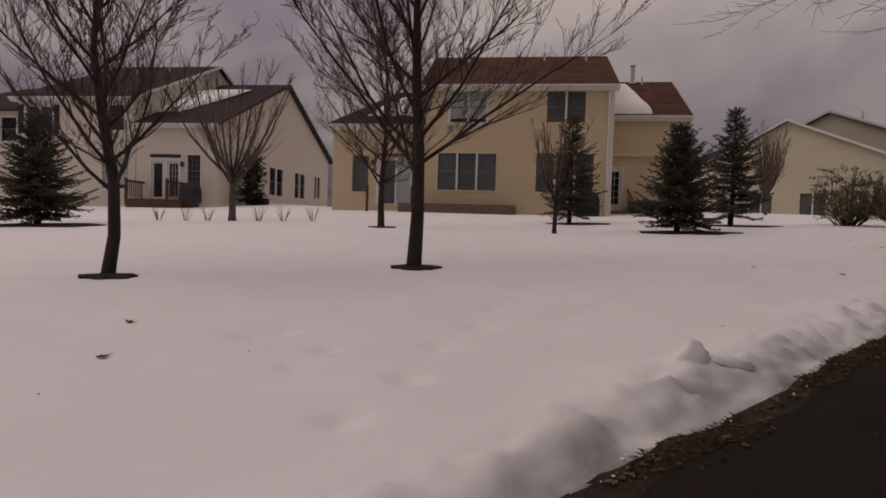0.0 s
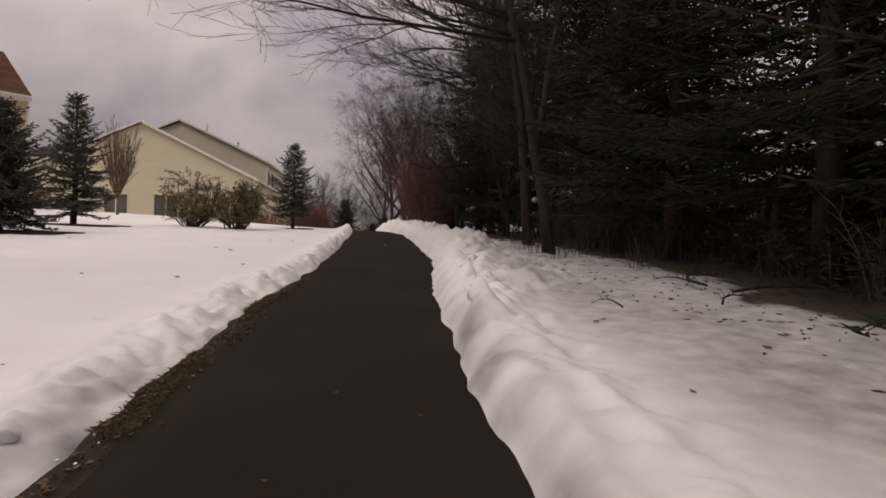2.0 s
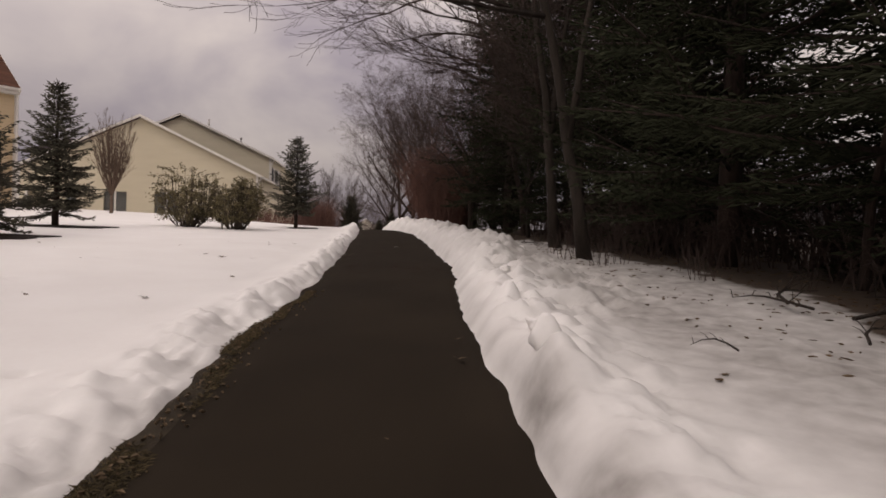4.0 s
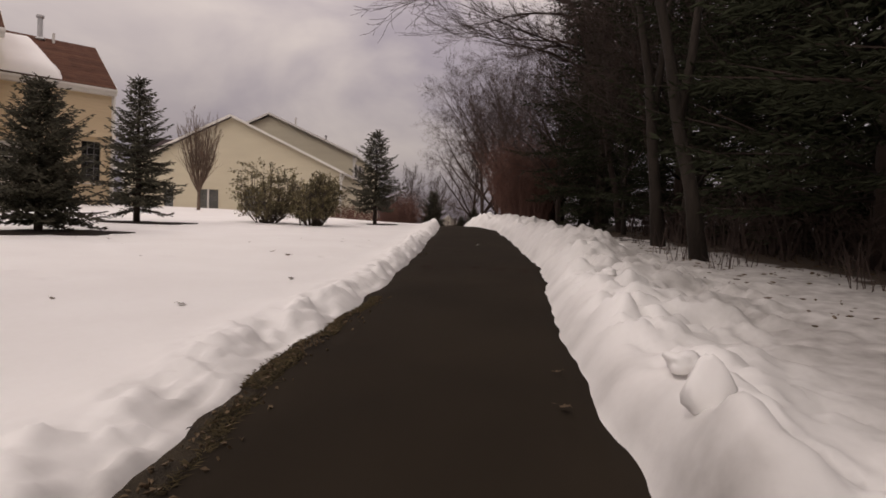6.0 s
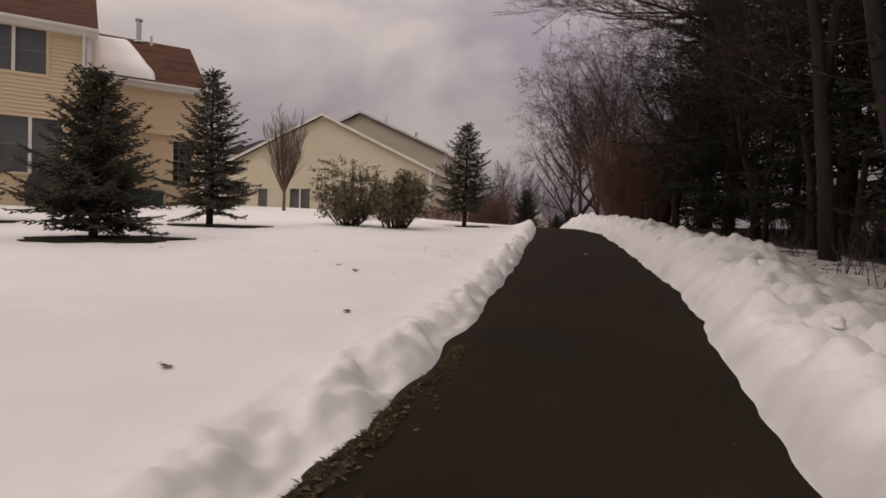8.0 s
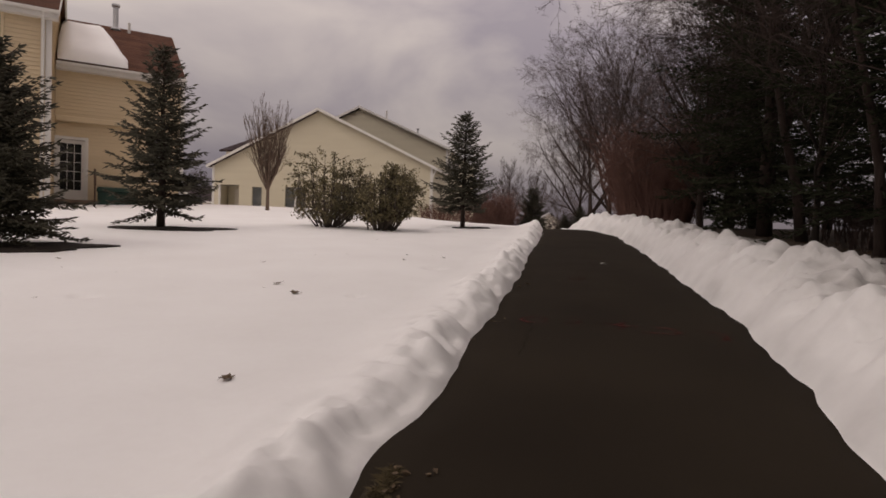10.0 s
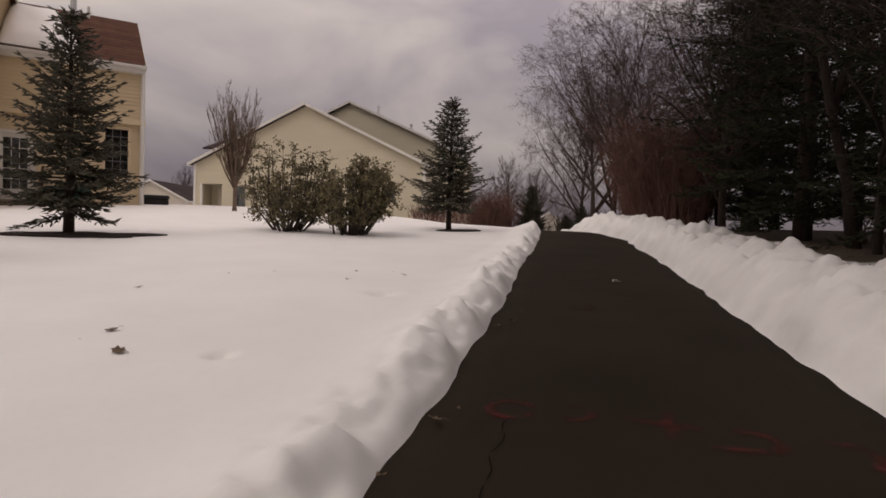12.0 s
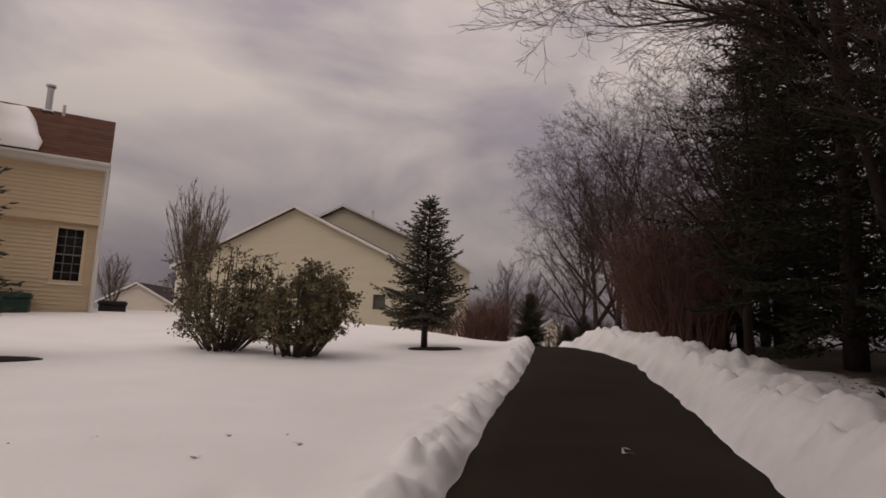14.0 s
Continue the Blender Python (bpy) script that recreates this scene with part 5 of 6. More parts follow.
REACH = [reaching_meshes(71, 7.4, 0.105, 9, 0.5, BARK_EDGE, TWIG, 1.25, 1.12), reaching_meshes(75, 8.0, 0.09, 10, 0.5, BARK, TWIG, 1.5, 0.75), reaching_meshes(79, 8.2, 0.11, 7, 0.55, BARK_EDGE, TWIG, 0.8, 0.75)]
EDGE = [bare_tree_meshes("edge", 70, 8.0, 1.0, 0.06, BARK, TWIG, levels=3, fork=2, clear=0.42, upright=0.5, lean=(LEFT.x * 0.14, LEFT.y * 0.14)),
        bare_tree_meshes("edge", 83, 8.5, 1.35, 0.12, BARK_GREY, TWIG, levels=4, fork=2, clear=0.3, upright=0.3, droop=0.3),
        bare_tree_meshes("edge", 97, 6.2, 1.75, 0.11, BARK, TWIG, levels=4, fork=2, clear=0.1, upright=0.15, droop=0.35)]
BRUSH = bare_tree_meshes("brush", 91, 5.6, 1.5, 0.06, BARK_EDGE, TWIG, levels=4, fork=2, clear=0.05, upright=0.35, droop=0.1)
for u, v, me, turn, s in ((3.9, 13.2, BRUSH, 0, 1.0), (4.3, 10.6, BRUSH, 80, 1.05), (3.3, 6.85, REACH[0], 0, 1.0), (3.53, 9.34, REACH[2], 0, 1.0), (4.15, 11.6, EDGE[0], 0, 1.25), (5.4, 3.75, EDGE[0], 130, 0.95), (4.1, 14.3, REACH[1], 0, 1.0), (2.3, 24.0, EDGE[2], 0, 0.92), (1.5, 27.5, EDGE[2], 95, 1.1), (1.0, 32.0, EDGE[2], -20, 1.15), (0.4, 36.0, EDGE[2], 140, 1.0), (3.6, 20.5, EDGE[2], 30, 0.8), (3.0, 17.6, EDGE[2], 60, 0.8), (3.0, 40.0, EDGE[1], 0, 1.0)):
    x, y = to_xy(u, v)
    plant("edge_tree", "bare leaning tree at the wood's edge", "bare tree", me, x, y, turn, s, "wood edge trees")


def thicket(name, label, u, v, ru, rv, height, count, mat, seed):
    """A mass of fine bare stems."""
    rg = random.Random(seed)
    g = Geo()
    for k in range(count):
        a, r = rg.uniform(0, 2 * math.pi), math.sqrt(rg.random())
        uu, vv = u + ru * r * math.cos(a), v + rv * r * math.sin(a)
        x, y = to_xy(uu, vv)
        z = lawn_z(uu, vv)
        h = height * (1 - 0.45 * r * r) * rg.uniform(0.6, 1.05)
        dx, dy = rg.uniform(-0.5, 0.5) * h * 1.1, rg.uniform(-0.5, 0.5) * h * 1.1
        p = [Vector((x, y, z)), Vector((x + dx * 0.35, y + dy * 0.35, z + h * 0.5)), Vector((x + dx, y + dy, z + h))]
        g.tube(p, [0.014, 0.009, 0.004], 3)
        for t in range(7):
            s = rg.uniform(0.25, 1)
            b = p[0].lerp(p[1], s * 2) if s < 0.5 else p[1].lerp(p[2], s * 2 - 1)
            e = b + Vector((rg.uniform(-1, 1), rg.uniform(-1, 1), rg.uniform(0, 0.9))) * 0.3 * h
            g.tube([b, b.lerp(e, 0.5) + Vector((rg.uniform(-0.04, 0.04), rg.uniform(-0.04, 0.04), 0.03)), e], [0.006, 0.004, 0.0025], 3)
    tagged(part(name, g, mat), label, "thicket", kind="stuff")


thicket("thicket", "dense russet thicket of bare stems by the path", 2.3, 20.3, 0.9, 2.0, 3.2, 1000, TWIG_RED, 1)
thicket("thicket", "russet brush beyond the thicket by the path", 2.7, 23.5, 1.1, 3.0, 2.8, 700, TWIG_RED, 12)
thicket("thicket", "dark brushwood at the foot of the wood", 5.2, 11.0, 1.0, 6.0, 1.3, 420, TWIG, 2)
thicket("thicket", "dark brushwood under the evergreens", 6.4, 0.5, 1.5, 6.0, 1.1, 420, TWIG, 3)
thicket("thicket", "tall dark undergrowth deep in the wood", 9.8, 3.0, 1.6, 12.0, 2.2, 900, TWIG, 5)
thicket("thicket", "dark brush between the trunks of the wood", 7.4, 6.0, 0.9, 10.0, 2.3, 850, TWIG, 25)
thicket("thicket", "pale arching brambles at the wood's edge", 5.3, 0.6, 0.6, 1.3, 1.6, 60, TWIG_TAN, 15)
thicket("thicket", "rounded russet bush at the end of the lawn", -4.2, 36.0, 1.25, 1.1, 2.3, 520, TWIG_RED, 4)
thicket("thicket", "low russet brush at the end of the lawn", -6.5, 35.0, 2.0, 1.5, 1.2, 300, TWIG_RED, 14)
thicket("thicket", "dark hedge where the path goes over the rise", 1.0, 37.5, 2.4, 1.5, 1.5, 500, TWIG, 6)

# trees and roofs in the distance
FAR_SPRUCE = PINES[2]
for u, v, s in ((4.5, 46, 0.6), (-14, 70, 0.5)):
    x, y = to_xy(u, v)
    plant("distant_evergreen", "narrow dark evergreen in the distance", "evergreen tree", FAR_SPRUCE, x, y, 10, s, "distant evergreens", z=1.6)
for u, v, s in ((-2.2, 38.0, 1.12), (-0.3, 36.4, 0.5), (0.5, 35.8, 0.62), (1.2, 36.2, 0.55)):
    x, y = to_xy(u, v)
    plant("evergreen_bush", "dark evergreen bush where the path goes over the rise", "evergreen bush", SPRUCE_A, x, y, 70 * u, s, "far evergreen bushes", z=lawn_z(u, v) - 0.1)
for x, y, me, s in ((*to_xy(-5.3, 55), PEAR, 0.95), (*to_xy(-2.9, 57), PEAR_B, 1.0), (-2.5, 70, PEAR, 0.95), (2.6, 73, PEAR_B, 1.0), (-0.9, 58.5, SMALL, 1.9)):
    plant("distant_bare_tree", "bare round-headed tree in the distance", "bare tree", me, x, y, 40 * s, s, "distant bare trees", z=1.9)
rng = random.Random(8)
for k in range(16):
    u, v = -34 + 3.0 * k + rng.uniform(-1, 1), 62 + rng.uniform(-8, 10)
    x, y = to_xy(u, v)
    plant("distant_bare_tree", "bare tree in the distance", "bare tree", EDGE[1 + k % 2], x, y, rng.uniform(0, 360), rng.uniform(0.5, 0.72), "distant bare trees", z=1.3)
for k in range(9):
    x, y = -42 + 4.5 * k + rng.uniform(-1, 1), 56 + rng.uniform(-3, 4)
    plant("distant_bare_tree", "bare tree behind the houses", "bare tree", EDGE[1 + k % 2], x, y, rng.uniform(0, 360), rng.uniform(0.9, 1.25), "distant bare trees", z=2.0)
gable_house("house", pose(0.3, 62.0, 0, 0, 0, -22), 2.9, 10, 0.5, 3.6, 5.1, SIDING_IVORY, SHINGLE_DARK, "low distant gabled house with a dark roof")
gable_house("house", pose(*to_xy(-2.5, 78), 0, 0, 0, -33), 1.9, 8, 0.5, 2.9, 4.2, SIDING_IVORY, SHINGLE_DARK, "small distant gabled house beyond the path")


# ---------------- small things ----------------
def put(u, v, lift=0.0):
    x, y = to_xy(u, v)
    return Vector((x, y, ground_z(u, v) + lift))


# covered grills
def covered_grill(m, w, d, h, label):
    g = Geo()
    prof = [(1.0, 0.0), (1.02, 0.2), (0.98, 0.72), (0.8, 0.95), (0.45, 1.0)]
    rings = []
    for s, t in prof:
        rings.append([(w / 2 * s * math.copysign(min(abs(math.cos(a)) ** 0.35, 1), math.cos(a)) + 0.012 * math.sin(9 * a), d / 2 * s * math.copysign(abs(math.sin(a)) ** 0.35, math.sin(a)), h * t) for a in [k * math.pi / 12 + 0.01 for k in range(24)]])
    g.rings(rings)
    tagged(part("grill", g, BLACK_COVER, None, "", m), label, "grill")


covered_grill(HOUSE @ pose(-1.0, -0.75, 1.95), 1.0, 0.6, 0.95, "barbecue grill under a black vinyl cover by the wall")
covered_grill(IVORY @ pose(-0.55, -1.4, 2.15), 0.95, 0.6, 0.95, "barbecue grill under a black cover beside the deck")


def bin_box(m, w, d, h, mat, label):
    t = thing("storage_box", label, "storage box", m)
    part("body", Geo().box(-w / 2, w / 2, -d / 2, d / 2, 0, h * 0.8, 0.03), mat, t)
    part("lid", Geo().box(-w / 2 - 0.03, w / 2 + 0.03, -d / 2 - 0.03, d / 2 + 0.03, h * 0.8, h, 0.04), mat, t)
    return t


bin_box(HOUSE @ pose(1.75, 2.15, 2.0), 1.1, 0.6, 0.72, GREEN_BIN, "dark green plastic storage box against the cream wall")
bin_box(HOUSE @ pose(4.25, 4.6, 2.1), 0.75, 0.9, 0.6, BLACK_COVER, "low black bin at the corner of the cream house")
bin_box(IVORY @ pose(0.6, 3.6, 1.9), 0.9, 0.7, 0.75, BLACK_COVER, "black air conditioner box at the ivory house's side")


# upright evergreen beside the ivory house
UPRIGHT = conifer_meshes(31, 2.6, 0.62, 0.1, 22, 8, 0.16, 0.035, NEEDLE_WOOD, BARK, taper=0.35, trunk_r=0.06, step=0.12)
p = (IVORY @ pose(0.9, 2.2, 0)).translation
plant("evergreen_shrub", "dark upright evergreen against the ivory wall", "evergreen shrub", UPRIGHT, p.x, p.y, 0, 1.0)

# low bare shrubs in a row in the snow
rg = random.Random(77)
for px, py in ((-12.9, 13.9), (-12.0, 14.0), (-11.3, 14.1), (-9.7, 14.3), (-9.0, 14.5), (-8.2, 14.8)):
    g = Geo()
    for k in range(13):
        a, l = rg.uniform(0, 6.28), rg.uniform(0.15, 0.24)
        h = rg.uniform(0.28, 0.46)
        b = Vector((0.04 * math.cos(a), 0.04 * math.sin(a), -0.05))
        e = Vector((l * math.cos(a), l * math.sin(a), h))
        g.tube([b, b.lerp(e, 0.5) + Vector((0, 0, 0.05)), e], [0.008, 0.006, 0.003], 3)
    tagged(part("dormant_shrub", g, TWIG_TAN, None, "", pose(px, py, on_ground(px, py))), "small dormant shrub of bare twigs poking through snow", "shrub", "dormant shrubs")


# snow blocks thrown on the bank
def clod(u, v, sx, sy, sz, seed, turn=0, lift=0.0, square=0.4, peak=0.0):
    """square: how blocky it is; peak: how far its sides draw in towards the top."""
    bm = bmesh.new()
    bmesh.ops.create_icosphere(bm, subdivisions=3, radius=1)
    for q in bm.verts:
        c = Vector(q.co)
        k = max(abs(c.x), abs(c.y), abs(c.z))
        c = c.lerp(c / k * 0.8, square)
        c += c * (0.07 * noise.noise(c * 6.0 + Vector((0, 0, seed))) + 0.09 * noise.noise(c * 3.1 + Vector((seed, seed, 0))))
        c.x, c.y = c.x * (1 - peak * max(c.z, 0)), c.y * (1 - peak * max(c.z, 0))
        c *= 1 + (0.45 if square > 0.3 else 0.3) * noise.noise(c * 1.2 + Vector((seed, 0, 0))) + 0.14 * noise.noise(c * 2.9 + Vector((0, seed, 0)))
        q.co = (c.x * sx, c.y * sy, c.z * sz)
    me = bpy.data.meshes.new("snow_block")
    bm.to_mesh(me)
    bm.free()
    me.materials.append(SNOW)
    me.polygons.foreach_set("use_smooth", [True] * len(me.polygons))
    q = put(u, v, sz * 0.12 + lift)
    ob = new("snow_block", me)
    ob.matrix_basis = pose(q.x, q.y, q.z, rg.uniform(-12, 12), rg.uniform(-12, 12), turn)
    tagged(ob, "loose block of packed snow on the ploughed bank", "snow block", "snow blocks")


for a in ((0.97, 0.70, 0.085, 0.05, 0.12, 2, -30, 0.04, 0.3, 0.4), (1.06, 1.16, 0.08, 0.06, 0.045, 3, -30, 0.06), (-1.24, -1.66, 0.10, 0.06, 0.09, 5, 25, 0.0, 0.3, 0.8), (-1.1, -1.5, 0.12, 0.05, 0.035, 6, 10, 0.0, 0.2),
          (1.45, 4.1, 0.07, 0.05, 0.04, 7, 15), (2.5, 8.0, 0.15, 0.11, 0.07, 11, 20), (1.7, 10.8, 0.11, 0.07, 0.055, 13, 30), (2.2, 12.0, 0.13, 0.09, 0.065, 14, 45), (2.0, 9.6, 0.08, 0.06, 0.05, 15, 70), (2.7, 10.4, 0.10, 0.08, 0.05, 16, 5)):
    clod(*a)


# fallen leaves on snow and path
def leaf_mesh(seed):
    rg = random.Random(seed)
    g = Geo()
    n = 12
    top = []
    for k in range(n):
        a = 2 * math.pi * k / n
        r = 0.030 * (1 + (0.22 if k % 2 else -0.2) + rg.uniform(-0.1, 0.1))
        x, y = r * 1.5 * math.cos(a), r * math.sin(a)
        top.append((x, y, 0.010 + 3.5 * x * x + 5 * y * y + rg.uniform(0, 0.007)))
    c = [(0, 0, 0.014)] + top
    g.add(c, [(0, k + 1, (k + 1) % n + 1) for k in range(n)])
    k0 = len(g.v)
    g.add([(x, y, z - 0.003) for x, y, z in c], [(0, (k + 1) % n + 1, k + 1) for k in range(n)])
    g.tube([(0.05, 0, 0.03), (0.085, 0.01, 0.02)], [0.002, 0.0015], 3)
    return g.mesh("leaf", LEAF_DRY)


LEAVES = [leaf_mesh(k) for k in range(4)]
spots = [(-1.96, 3.07, 1.3), (-1.63, 4.72, 1.3), (-2.63, 7.13, 1.2), (-2.3, 6.8, 1.5), (-3.53, -4.03, 1.2), (-4.44, -3.7, 1.2), (1.76, 0.4, 1.0), (1.85, 0.5, 0.8), (-0.70, 6.05, 1.3), (-0.62, 6.5, 1.0), (-0.58, 8.2, 1.0), (-0.5, 8.4, 0.9), (0.62, 1.35, 1.1), (0.66, 1.9, 0.9),
         (-2.9, 3.0, 0.8), (-5.2, 7.4, 0.9), (-3.4, 8.3, 0.8), (-2.1, 9.4, 0.8), (-1.7, 9.9, 0.8), (-2.2, 9.9, 0.7), (2.4, 1.9, 1.1), (2.9, 2.6, 1.0), (2.5, -0.4, 1.0), (1.6, -1.2, 0.6)]
rg = random.Random(19)
for k in range(34):
    spots.append((rg.uniform(-7, -1.4), rg.uniform(-4.5, 13), rg.uniform(0.2, 0.42)))
for k in range(40):
    spots.append((rg.uniform(2.2, 5.5), rg.uniform(-3, 10), rg.uniform(0.3, 0.7)))
for k in range(18):
    spots.append((rg.uniform(-0.6, 0.7), rg.uniform(-4, 9), rg.uniform(0.25, 0.5)))
for k, (u, v, s) in enumerate(spots):
    q = put(u, v, 0.055 if edge_left(v) < u < edge_right(v) else 0.0)
    ob = new("fallen_leaf", LEAVES[k % 4])
    ob.matrix_basis = pose(q.x, q.y, q.z, rg.uniform(-14, 14), rg.uniform(-14, 14), rg.uniform(0, 360)) @ Matrix.Scale(s * 0.62, 4)
    tagged(ob, "curled dry brown leaf lying loose", "leaf", "fallen leaves")


# litter, grass and crumbs of snow along the strip beside the asphalt
def strip_stuff():
    rg = random.Random(23)
    g = Geo()
    for k in range(12000):
        v = rg.uniform(-5.5, 4.2)
        u = edge_left(v) + 0.05 + rg.uniform(0.0, 0.15) * interp(v, [2.0, 4.0], [1, 0.3])
        if noise.noise((u * 4, v * 1.5, 8)) < (-0.05 if v > -0.8 else 0.2):
            continue
        x, y = to_xy(u, v)
        z = path_z(v) + 0.004
        a, h, l = rg.uniform(0, 6.28), rg.uniform(0.002, 0.016), rg.uniform(0.015, 0.05)
        w = 0.0026
        dx, dy = math.cos(a), math.sin(a)
        g.add([(x - dy * w, y + dx * w, z), (x + dy * w, y - dx * w, z), (x + dx * l, y + dy * l, z + h), (x + dx * l * 0.4, y + dy * l * 0.4, z + h * 0.8)], [(0, 1, 2), (0, 2, 3), (1, 3, 2)])
    tagged(part("verge_grass", g, GRASS), "flattened dry winter grass along the asphalt edge", "grass", kind="stuff")
    g = Geo()
    for k in range(520):
        v = rg.uniform(-5.5, 4.2)
        u = edge_left(v) + 0.08 + 0.24 * rg.random() * rg.random()
        x, y = to_xy(u, v)
        z = path_z(v) + 0.012
        a, l = rg.uniform(0, 6.28), rg.uniform(0.006, 0.02)
        dx, dy = math.cos(a) * l, math.sin(a) * l
        g.add([(x - dx, y - dy, z), (x + dy * 0.6, y - dx * 0.6, z + rg.uniform(0, 0.012)), (x + dx, y + dy, z + 0.006), (x - dy * 0.6, y + dx * 0.6, z + rg.uniform(0, 0.014)), (x, y, z - 0.008)], [(0, 1, 2, 3), (0, 4, 1), (1, 4, 2), (2, 4, 3), (3, 4, 0)])
    tagged(part("leaf_litter", g, LEAF_DRY), "scraps of dry leaf along the asphalt edge", "leaf litter", kind="stuff")
    g = Geo()
    for k in range(40):
        v = rg.uniform(-5.5, -1.2)
        if rg.random() < 0.95:
            u = edge_left(v) + abs(rg.gauss(0, 0.05))
        else:
            u = edge_right(v) - abs(rg.gauss(0, 0.05))
        x, y = to_xy(u, v)
        z = path_z(v) + 0.01
        r = rg.uniform(0.003, 0.01) * (1.3 if v < -1.8 and u < 0 else 1)
        top = [(x + r * math.cos(a) * rg.uniform(0.7, 1.2), y + r * math.sin(a) * rg.uniform(0.7, 1.2), z + rg.uniform(-0.3, 0.3) * r) for a in (0.3, 1.6, 2.8, 4.0, 5.2)]
        g.add(top + [(x, y, z + r * 0.8), (x, y, z - r)], [(i, (i + 1) % 5, 5) for i in range(5)] + [((i + 1) % 5, i, 6) for i in range(5)])
    tagged(part("snow_crumbs", g, SNOW), "crumbs of snow fallen on the path edge", "snow", kind="stuff")


strip_stuff()


def wood_floor():
    """Needles, bark scraps and twiglets strewn on the snow under the trees."""
    rg = random.Random(41)
    g = Geo()
    for k in range(6500):
        u = 2.3 + 5.5 * rg.random() ** 0.6
        v = rg.uniform(-5, 15)
        if noise.noise((u * 0.9, v * 0.9, 4)) < rg.uniform(-0.5, 0.35):
            continue
        q = put(u, v, 0.004)
        a, l, w = rg.uniform(0, 6.28), rg.uniform(0.012, 0.05), rg.uniform(0.003, 0.011)
        dx, dy = math.cos(a), math.sin(a)
        g.add([(q.x - dx * l, q.y - dy * l, q.z), (q.x + dy * w, q.y - dx * w, q.z + 0.006), (q.x + dx * l, q.y + dy * l, q.z + 0.004), (q.x - dy * w, q.y + dx * w, q.z + 0.008), (q.x, q.y, q.z - 0.01)],
              [(0, 1, 2, 3), (0, 4, 1), (1, 4, 2), (2, 4, 3), (3, 4, 0)])
    tagged(part("needle_litter", g, LEAF_DRY), "needles and bark scraps strewn on shaded snow", "litter", kind="stuff")


wood_floor()

# a scrap of pale litter on the asphalt
q = put(0.37, 10.71, 0.046)
g = Geo()
g.rings([[(0.09 * math.cos(a) * (1 + 0.2 * math.sin(3 * a)), 0.055 * math.sin(a), z + 0.01 * math.cos(2 * a)) for a in [k * math.pi / 7 for k in range(14)]] for z in (0.0, 0.004)])
tagged(part("litter_scrap", g, PAPER, None, "", pose(q.x, q.y, q.z, 0, 0, 60)), "crumpled pale scrap lying on the asphalt", "litter")


# twigs, weeds and fallen branches at the wood's edge
def weeds():
    rg = random.Random(29)
    for u, v in ((2.95, 6.7), (3.6, 6.3), (3.2, 5.9), (3.75, 7.4), (4.2, 5.2), (3.9, 4.4), (3.0, 7.6), (4.3, 8.2), (4.6, 3.6), (3.5, 8.6), (4.0, 9.4), (3.3, 10.2), (4.9, 1.6), (4.5, 0.4), (5.0, -0.8)):
        g = Geo()
        for k in range(9):
            a, h = rg.uniform(0, 6.28), rg.uniform(0.15, 0.55)
            b = Vector((rg.uniform(-0.15, 0.15), rg.uniform(-0.15, 0.15), -0.05))
            e = b + Vector((math.cos(a) * 0.3 * h, math.sin(a) * 0.3 * h, h))
            g.tube([b, b.lerp(e, 0.5) + Vector((0, 0, 0.03)), e], [0.006, 0.004, 0.002], 3)
            if k % 2:
                m = b.lerp(e, 0.6)
                g.tube([m, m + Vector((math.cos(a + 1) * 0.1, math.sin(a + 1) * 0.1, 0.08))], [0.003, 0.002], 3)
        q = put(u, v)
        tagged(part("dry_weed", g, TWIG, None, "", pose(q.x, q.y, q.z)), "dry bare weed stalks standing in snow", "weed", "dry weeds", "stuff")
    for u, v, ln, turn in ((4.0, 3.0, 1.6, 20), (3.5, 2.6, 0.9, 70), (4.4, 1.9, 1.4, -30), (3.3, 1.2, 0.7, 10), (4.8, 2.5, 1.8, 50), (3.9, 7.6, 0.6, 100), (4.6, 8.4, 1.2, 15), (5.2, 0.6, 1.8, 35), (3.1, 9.6, 0.8, -20), (2.05, 0.95, 0.26, 120)):
        q = put(u, v, 0.01)
        b = thing("fallen_branch", "fallen bare branch lying on snow", "branch", pose(q.x, q.y, q.z, 0, 0, turn), "fallen branches")
        pts = [Vector((ln * (t - 0.5), 0.06 * ln * math.sin(t * 5), 0.02 + 0.06 * math.sin(t * 3))) for t in (0, 0.25, 0.5, 0.75, 1)]
        thin = min(1.0, 0.25 + 0.6 * ln)
        part("stem", Geo().tube(pts, [k * thin for k in (0.018, 0.015, 0.012, 0.008, 0.004)], 5), BARK_EDGE, b)
        for k in range(6):
            p = pts[k % 4].lerp(pts[k % 4 + 1], rg.random())
            e = p + Vector((rg.uniform(0.05, 0.3), rg.uniform(-0.3, 0.3), rg.uniform(0.0, 0.22))) * ln * 0.8
            part("twig", Geo().tube([p, p.lerp(e, 0.5) + Vector((0, 0, 0.03 * ln)), e], [0.007 * thin, 0.005 * thin, 0.003 * thin], 3), BARK_EDGE, b)


weeds()


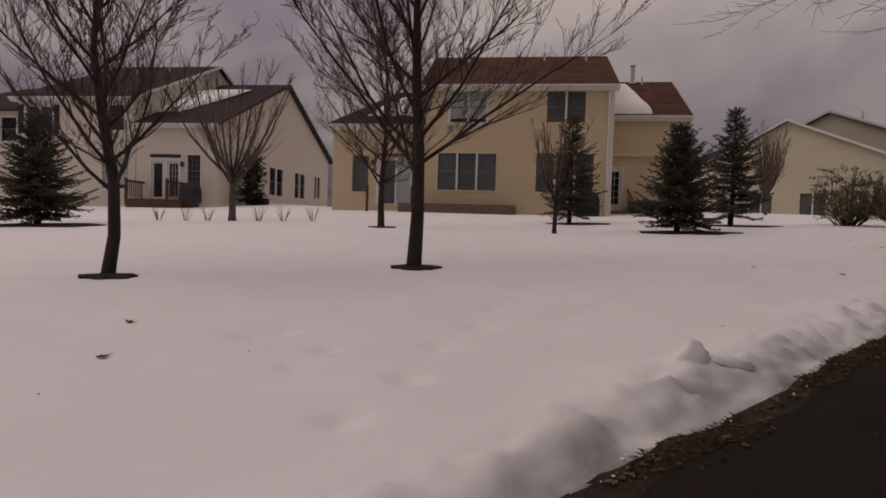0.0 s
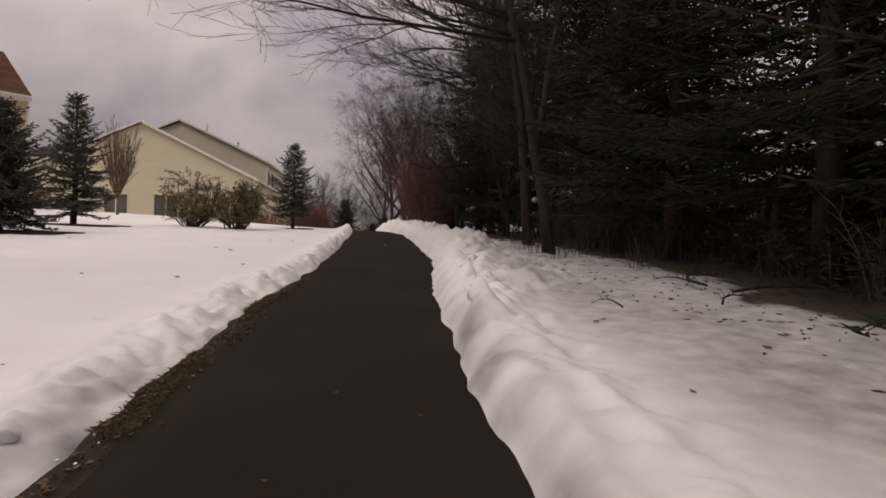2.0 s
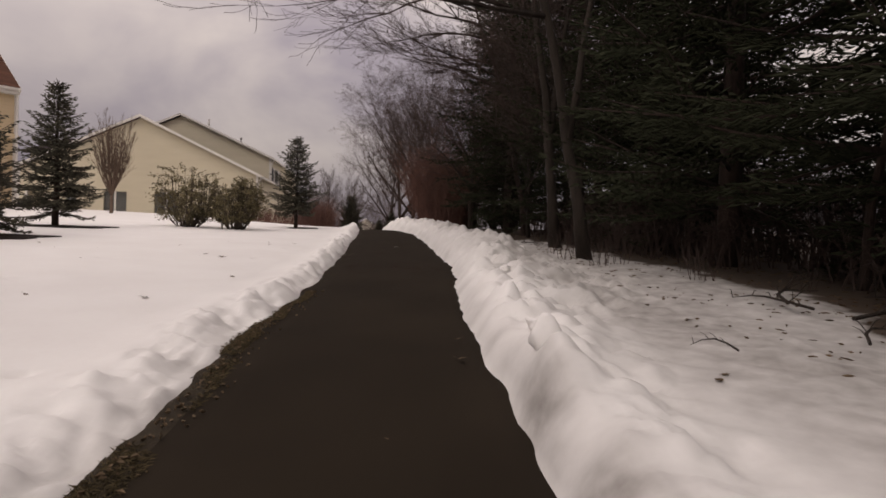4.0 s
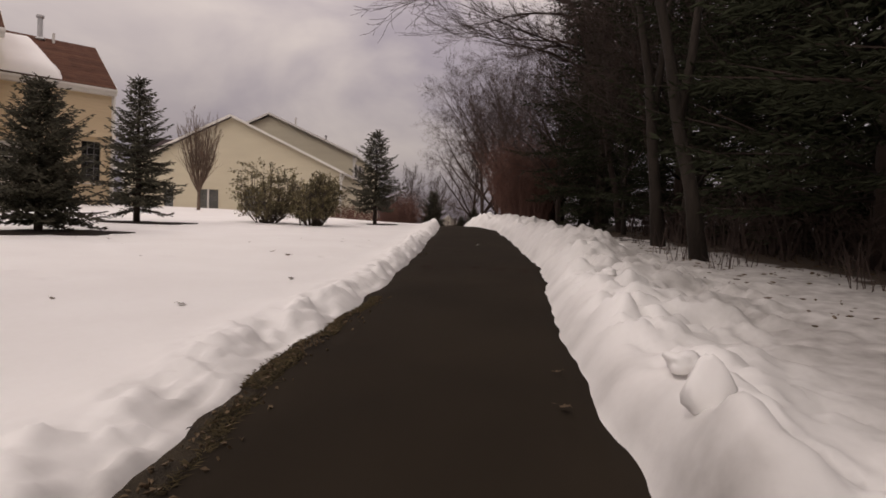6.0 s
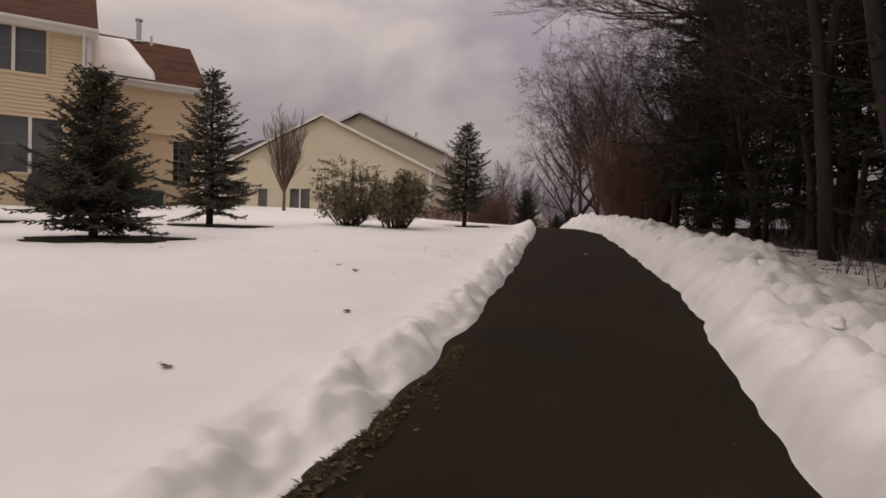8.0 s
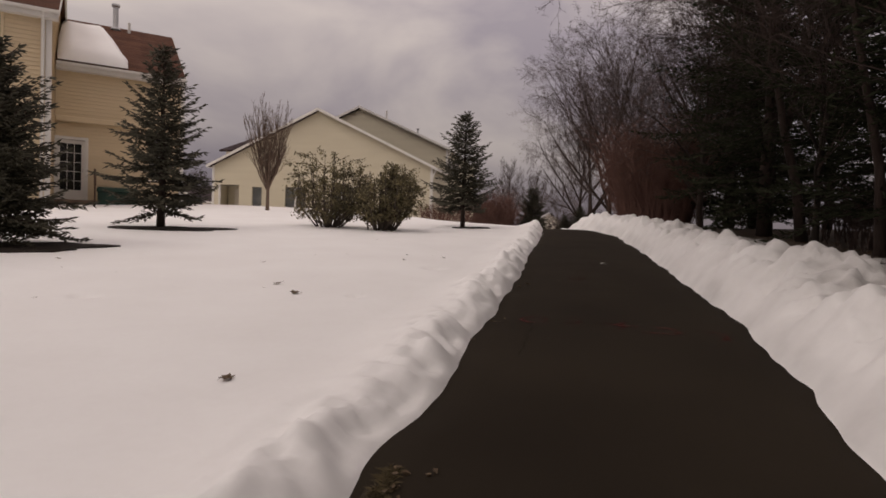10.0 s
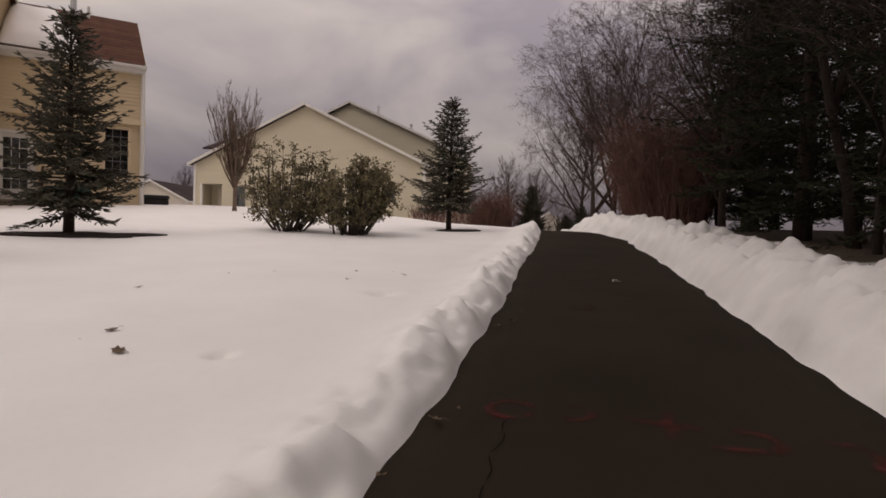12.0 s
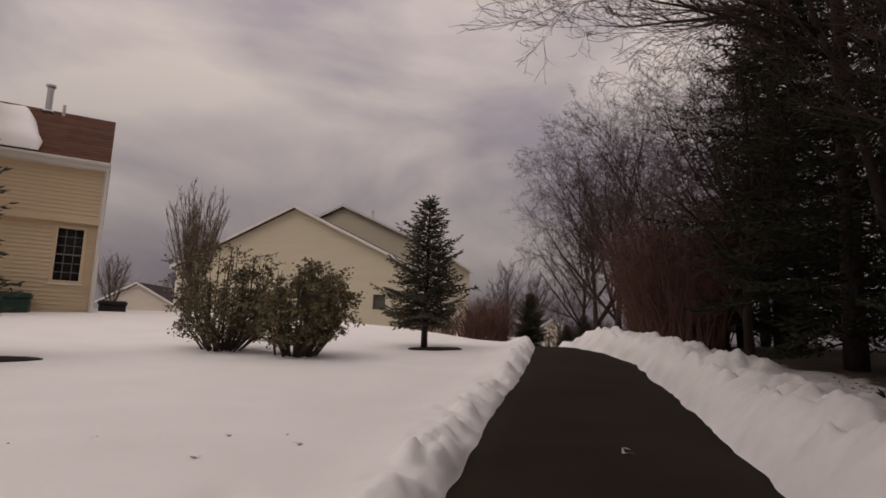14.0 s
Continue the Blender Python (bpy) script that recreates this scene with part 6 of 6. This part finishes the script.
# faded red paint marks on the asphalt: a ring, a bowl and strokes that cannot be read
def paint_mark(name, lines, width=0.022):
    """A thin sprayed ribbon along each stroke, thick in the middle and fading to its rims."""
    g, full = Geo(), []
    for pts in lines:
        k = len(g.v)
        for i, p in enumerate(pts):
            a, b = pts[max(i - 1, 0)], pts[min(i + 1, len(pts) - 1)]
            n = math.hypot(b[0] - a[0], b[1] - a[1])
            nu, nv = -(b[1] - a[1]) / n, (b[0] - a[0]) / n
            for j in (-2, -1, 0, 1, 2):
                w = j * width * (1 + 0.3 * noise.noise((p[0] * 20, p[1] * 20, j)))
                uu, vv = p[0] + nu * w, p[1] + nv * w
                l, r = edge_left(vv) - 0.05, edge_right(vv) + 0.05
                x, y = to_xy(uu, vv)
                g.v.append((x, y, path_z(vv) + 0.018 * (1 - (2 * (uu - l) / (r - l) - 1) ** 2) + 0.0075))
                full.append((0.0, 0.42, 0.88, 0.42, 0.0)[j + 2] * (0.5 if i in (0, len(pts) - 1) else 1.0))
        g.f += [(k + 5 * i + j, k + 5 * i + j + 1, k + 5 * i + j + 6, k + 5 * i + j + 5) for i in range(len(pts) - 1) for j in range(4)]
    me = bpy.data.meshes.new(name)
    me.from_pydata(g.v, [], g.f)
    me.materials.append(CHALK)
    me.attributes.new("cover", "FLOAT", "POINT").data.foreach_set("value", full)
    tagged(new(name, me), "faded red paint mark sprayed on the asphalt", "paint mark", "red paint marks", "stuff")


def arc(u, v, ru, rv, a0, a1, n=22):
    return [(u + ru * math.cos(radians(a0 + (a1 - a0) * k / n)), v + rv * math.sin(radians(a0 + (a1 - a0) * k / n))) for k in range(n + 1)]


paint_mark("paint_mark", [arc(-0.34, 6.72, 0.095, 0.095, 20, 350)], 0.016)
paint_mark("paint_mark", [arc(-0.10, 6.73, 0.085, 0.075, -110, 100)], 0.018)
paint_mark("paint_mark", [[(0.30, 6.86), (0.28, 6.7), (0.26, 6.54)], [(0.10, 6.70), (0.25, 6.685), (0.40, 6.67)]], 0.022)
paint_mark("paint_mark", [[(0.39, 6.5), (0.5, 6.51), (0.63, 6.51)], arc(0.56, 6.6, 0.09, 0.09, -60, 130)], 0.02)
paint_mark("paint_mark", [[(0.78, 6.69), (0.87, 6.66), (0.95, 6.67)], arc(0.88, 6.56, 0.07, 0.1, -80, 90)], 0.02)
paint_mark("paint_mark", [arc(0.0, 9.06, 0.09, 0.08, 20, 340)], 0.018)
# hairline cracks in the asphalt beside them
CRACK = material("crack_shadow", (0.004, 0.003, 0.003), (0.008, 0.007, 0.006), 1.0, 5, 50, 0.2, spec=0.0)


def crack(points, label):
    """A thin dark line that wavers along the asphalt between two points."""
    (u0, v0), (u1, v1) = points
    g, row, n = Geo(), [], 26
    across = math.atan2(v1 - v0, u1 - u0) + math.pi / 2
    for i in range(n + 1):
        t = i / n
        w = 0.03 * noise.noise((t * 7, u0, v0))
        for s in (-0.0016, 0.0016):
            u, v = u0 + (u1 - u0) * t + math.cos(across) * (w + s), v0 + (v1 - v0) * t + math.sin(across) * (w + s)
            l, r = edge_left(v) - 0.05, edge_right(v) + 0.05
            x, y = to_xy(u, v)
            row.append((x, y, path_z(v) + 0.018 * (1 - (2 * (u - l) / (r - l) - 1) ** 2) + 0.0075))
    g.add(row, [(2 * i, 2 * i + 1, 2 * i + 3, 2 * i + 2) for i in range(n) if i % 6 != 4])
    tagged(part("crack", g, CRACK), label, "crack", kind="stuff")


crack([(-0.37, 5.7), (-0.36, 6.6)], "hairline crack along the asphalt")
crack([(0.22, 9.07), (1.09, 9.23)], "hairline crack across the asphalt")
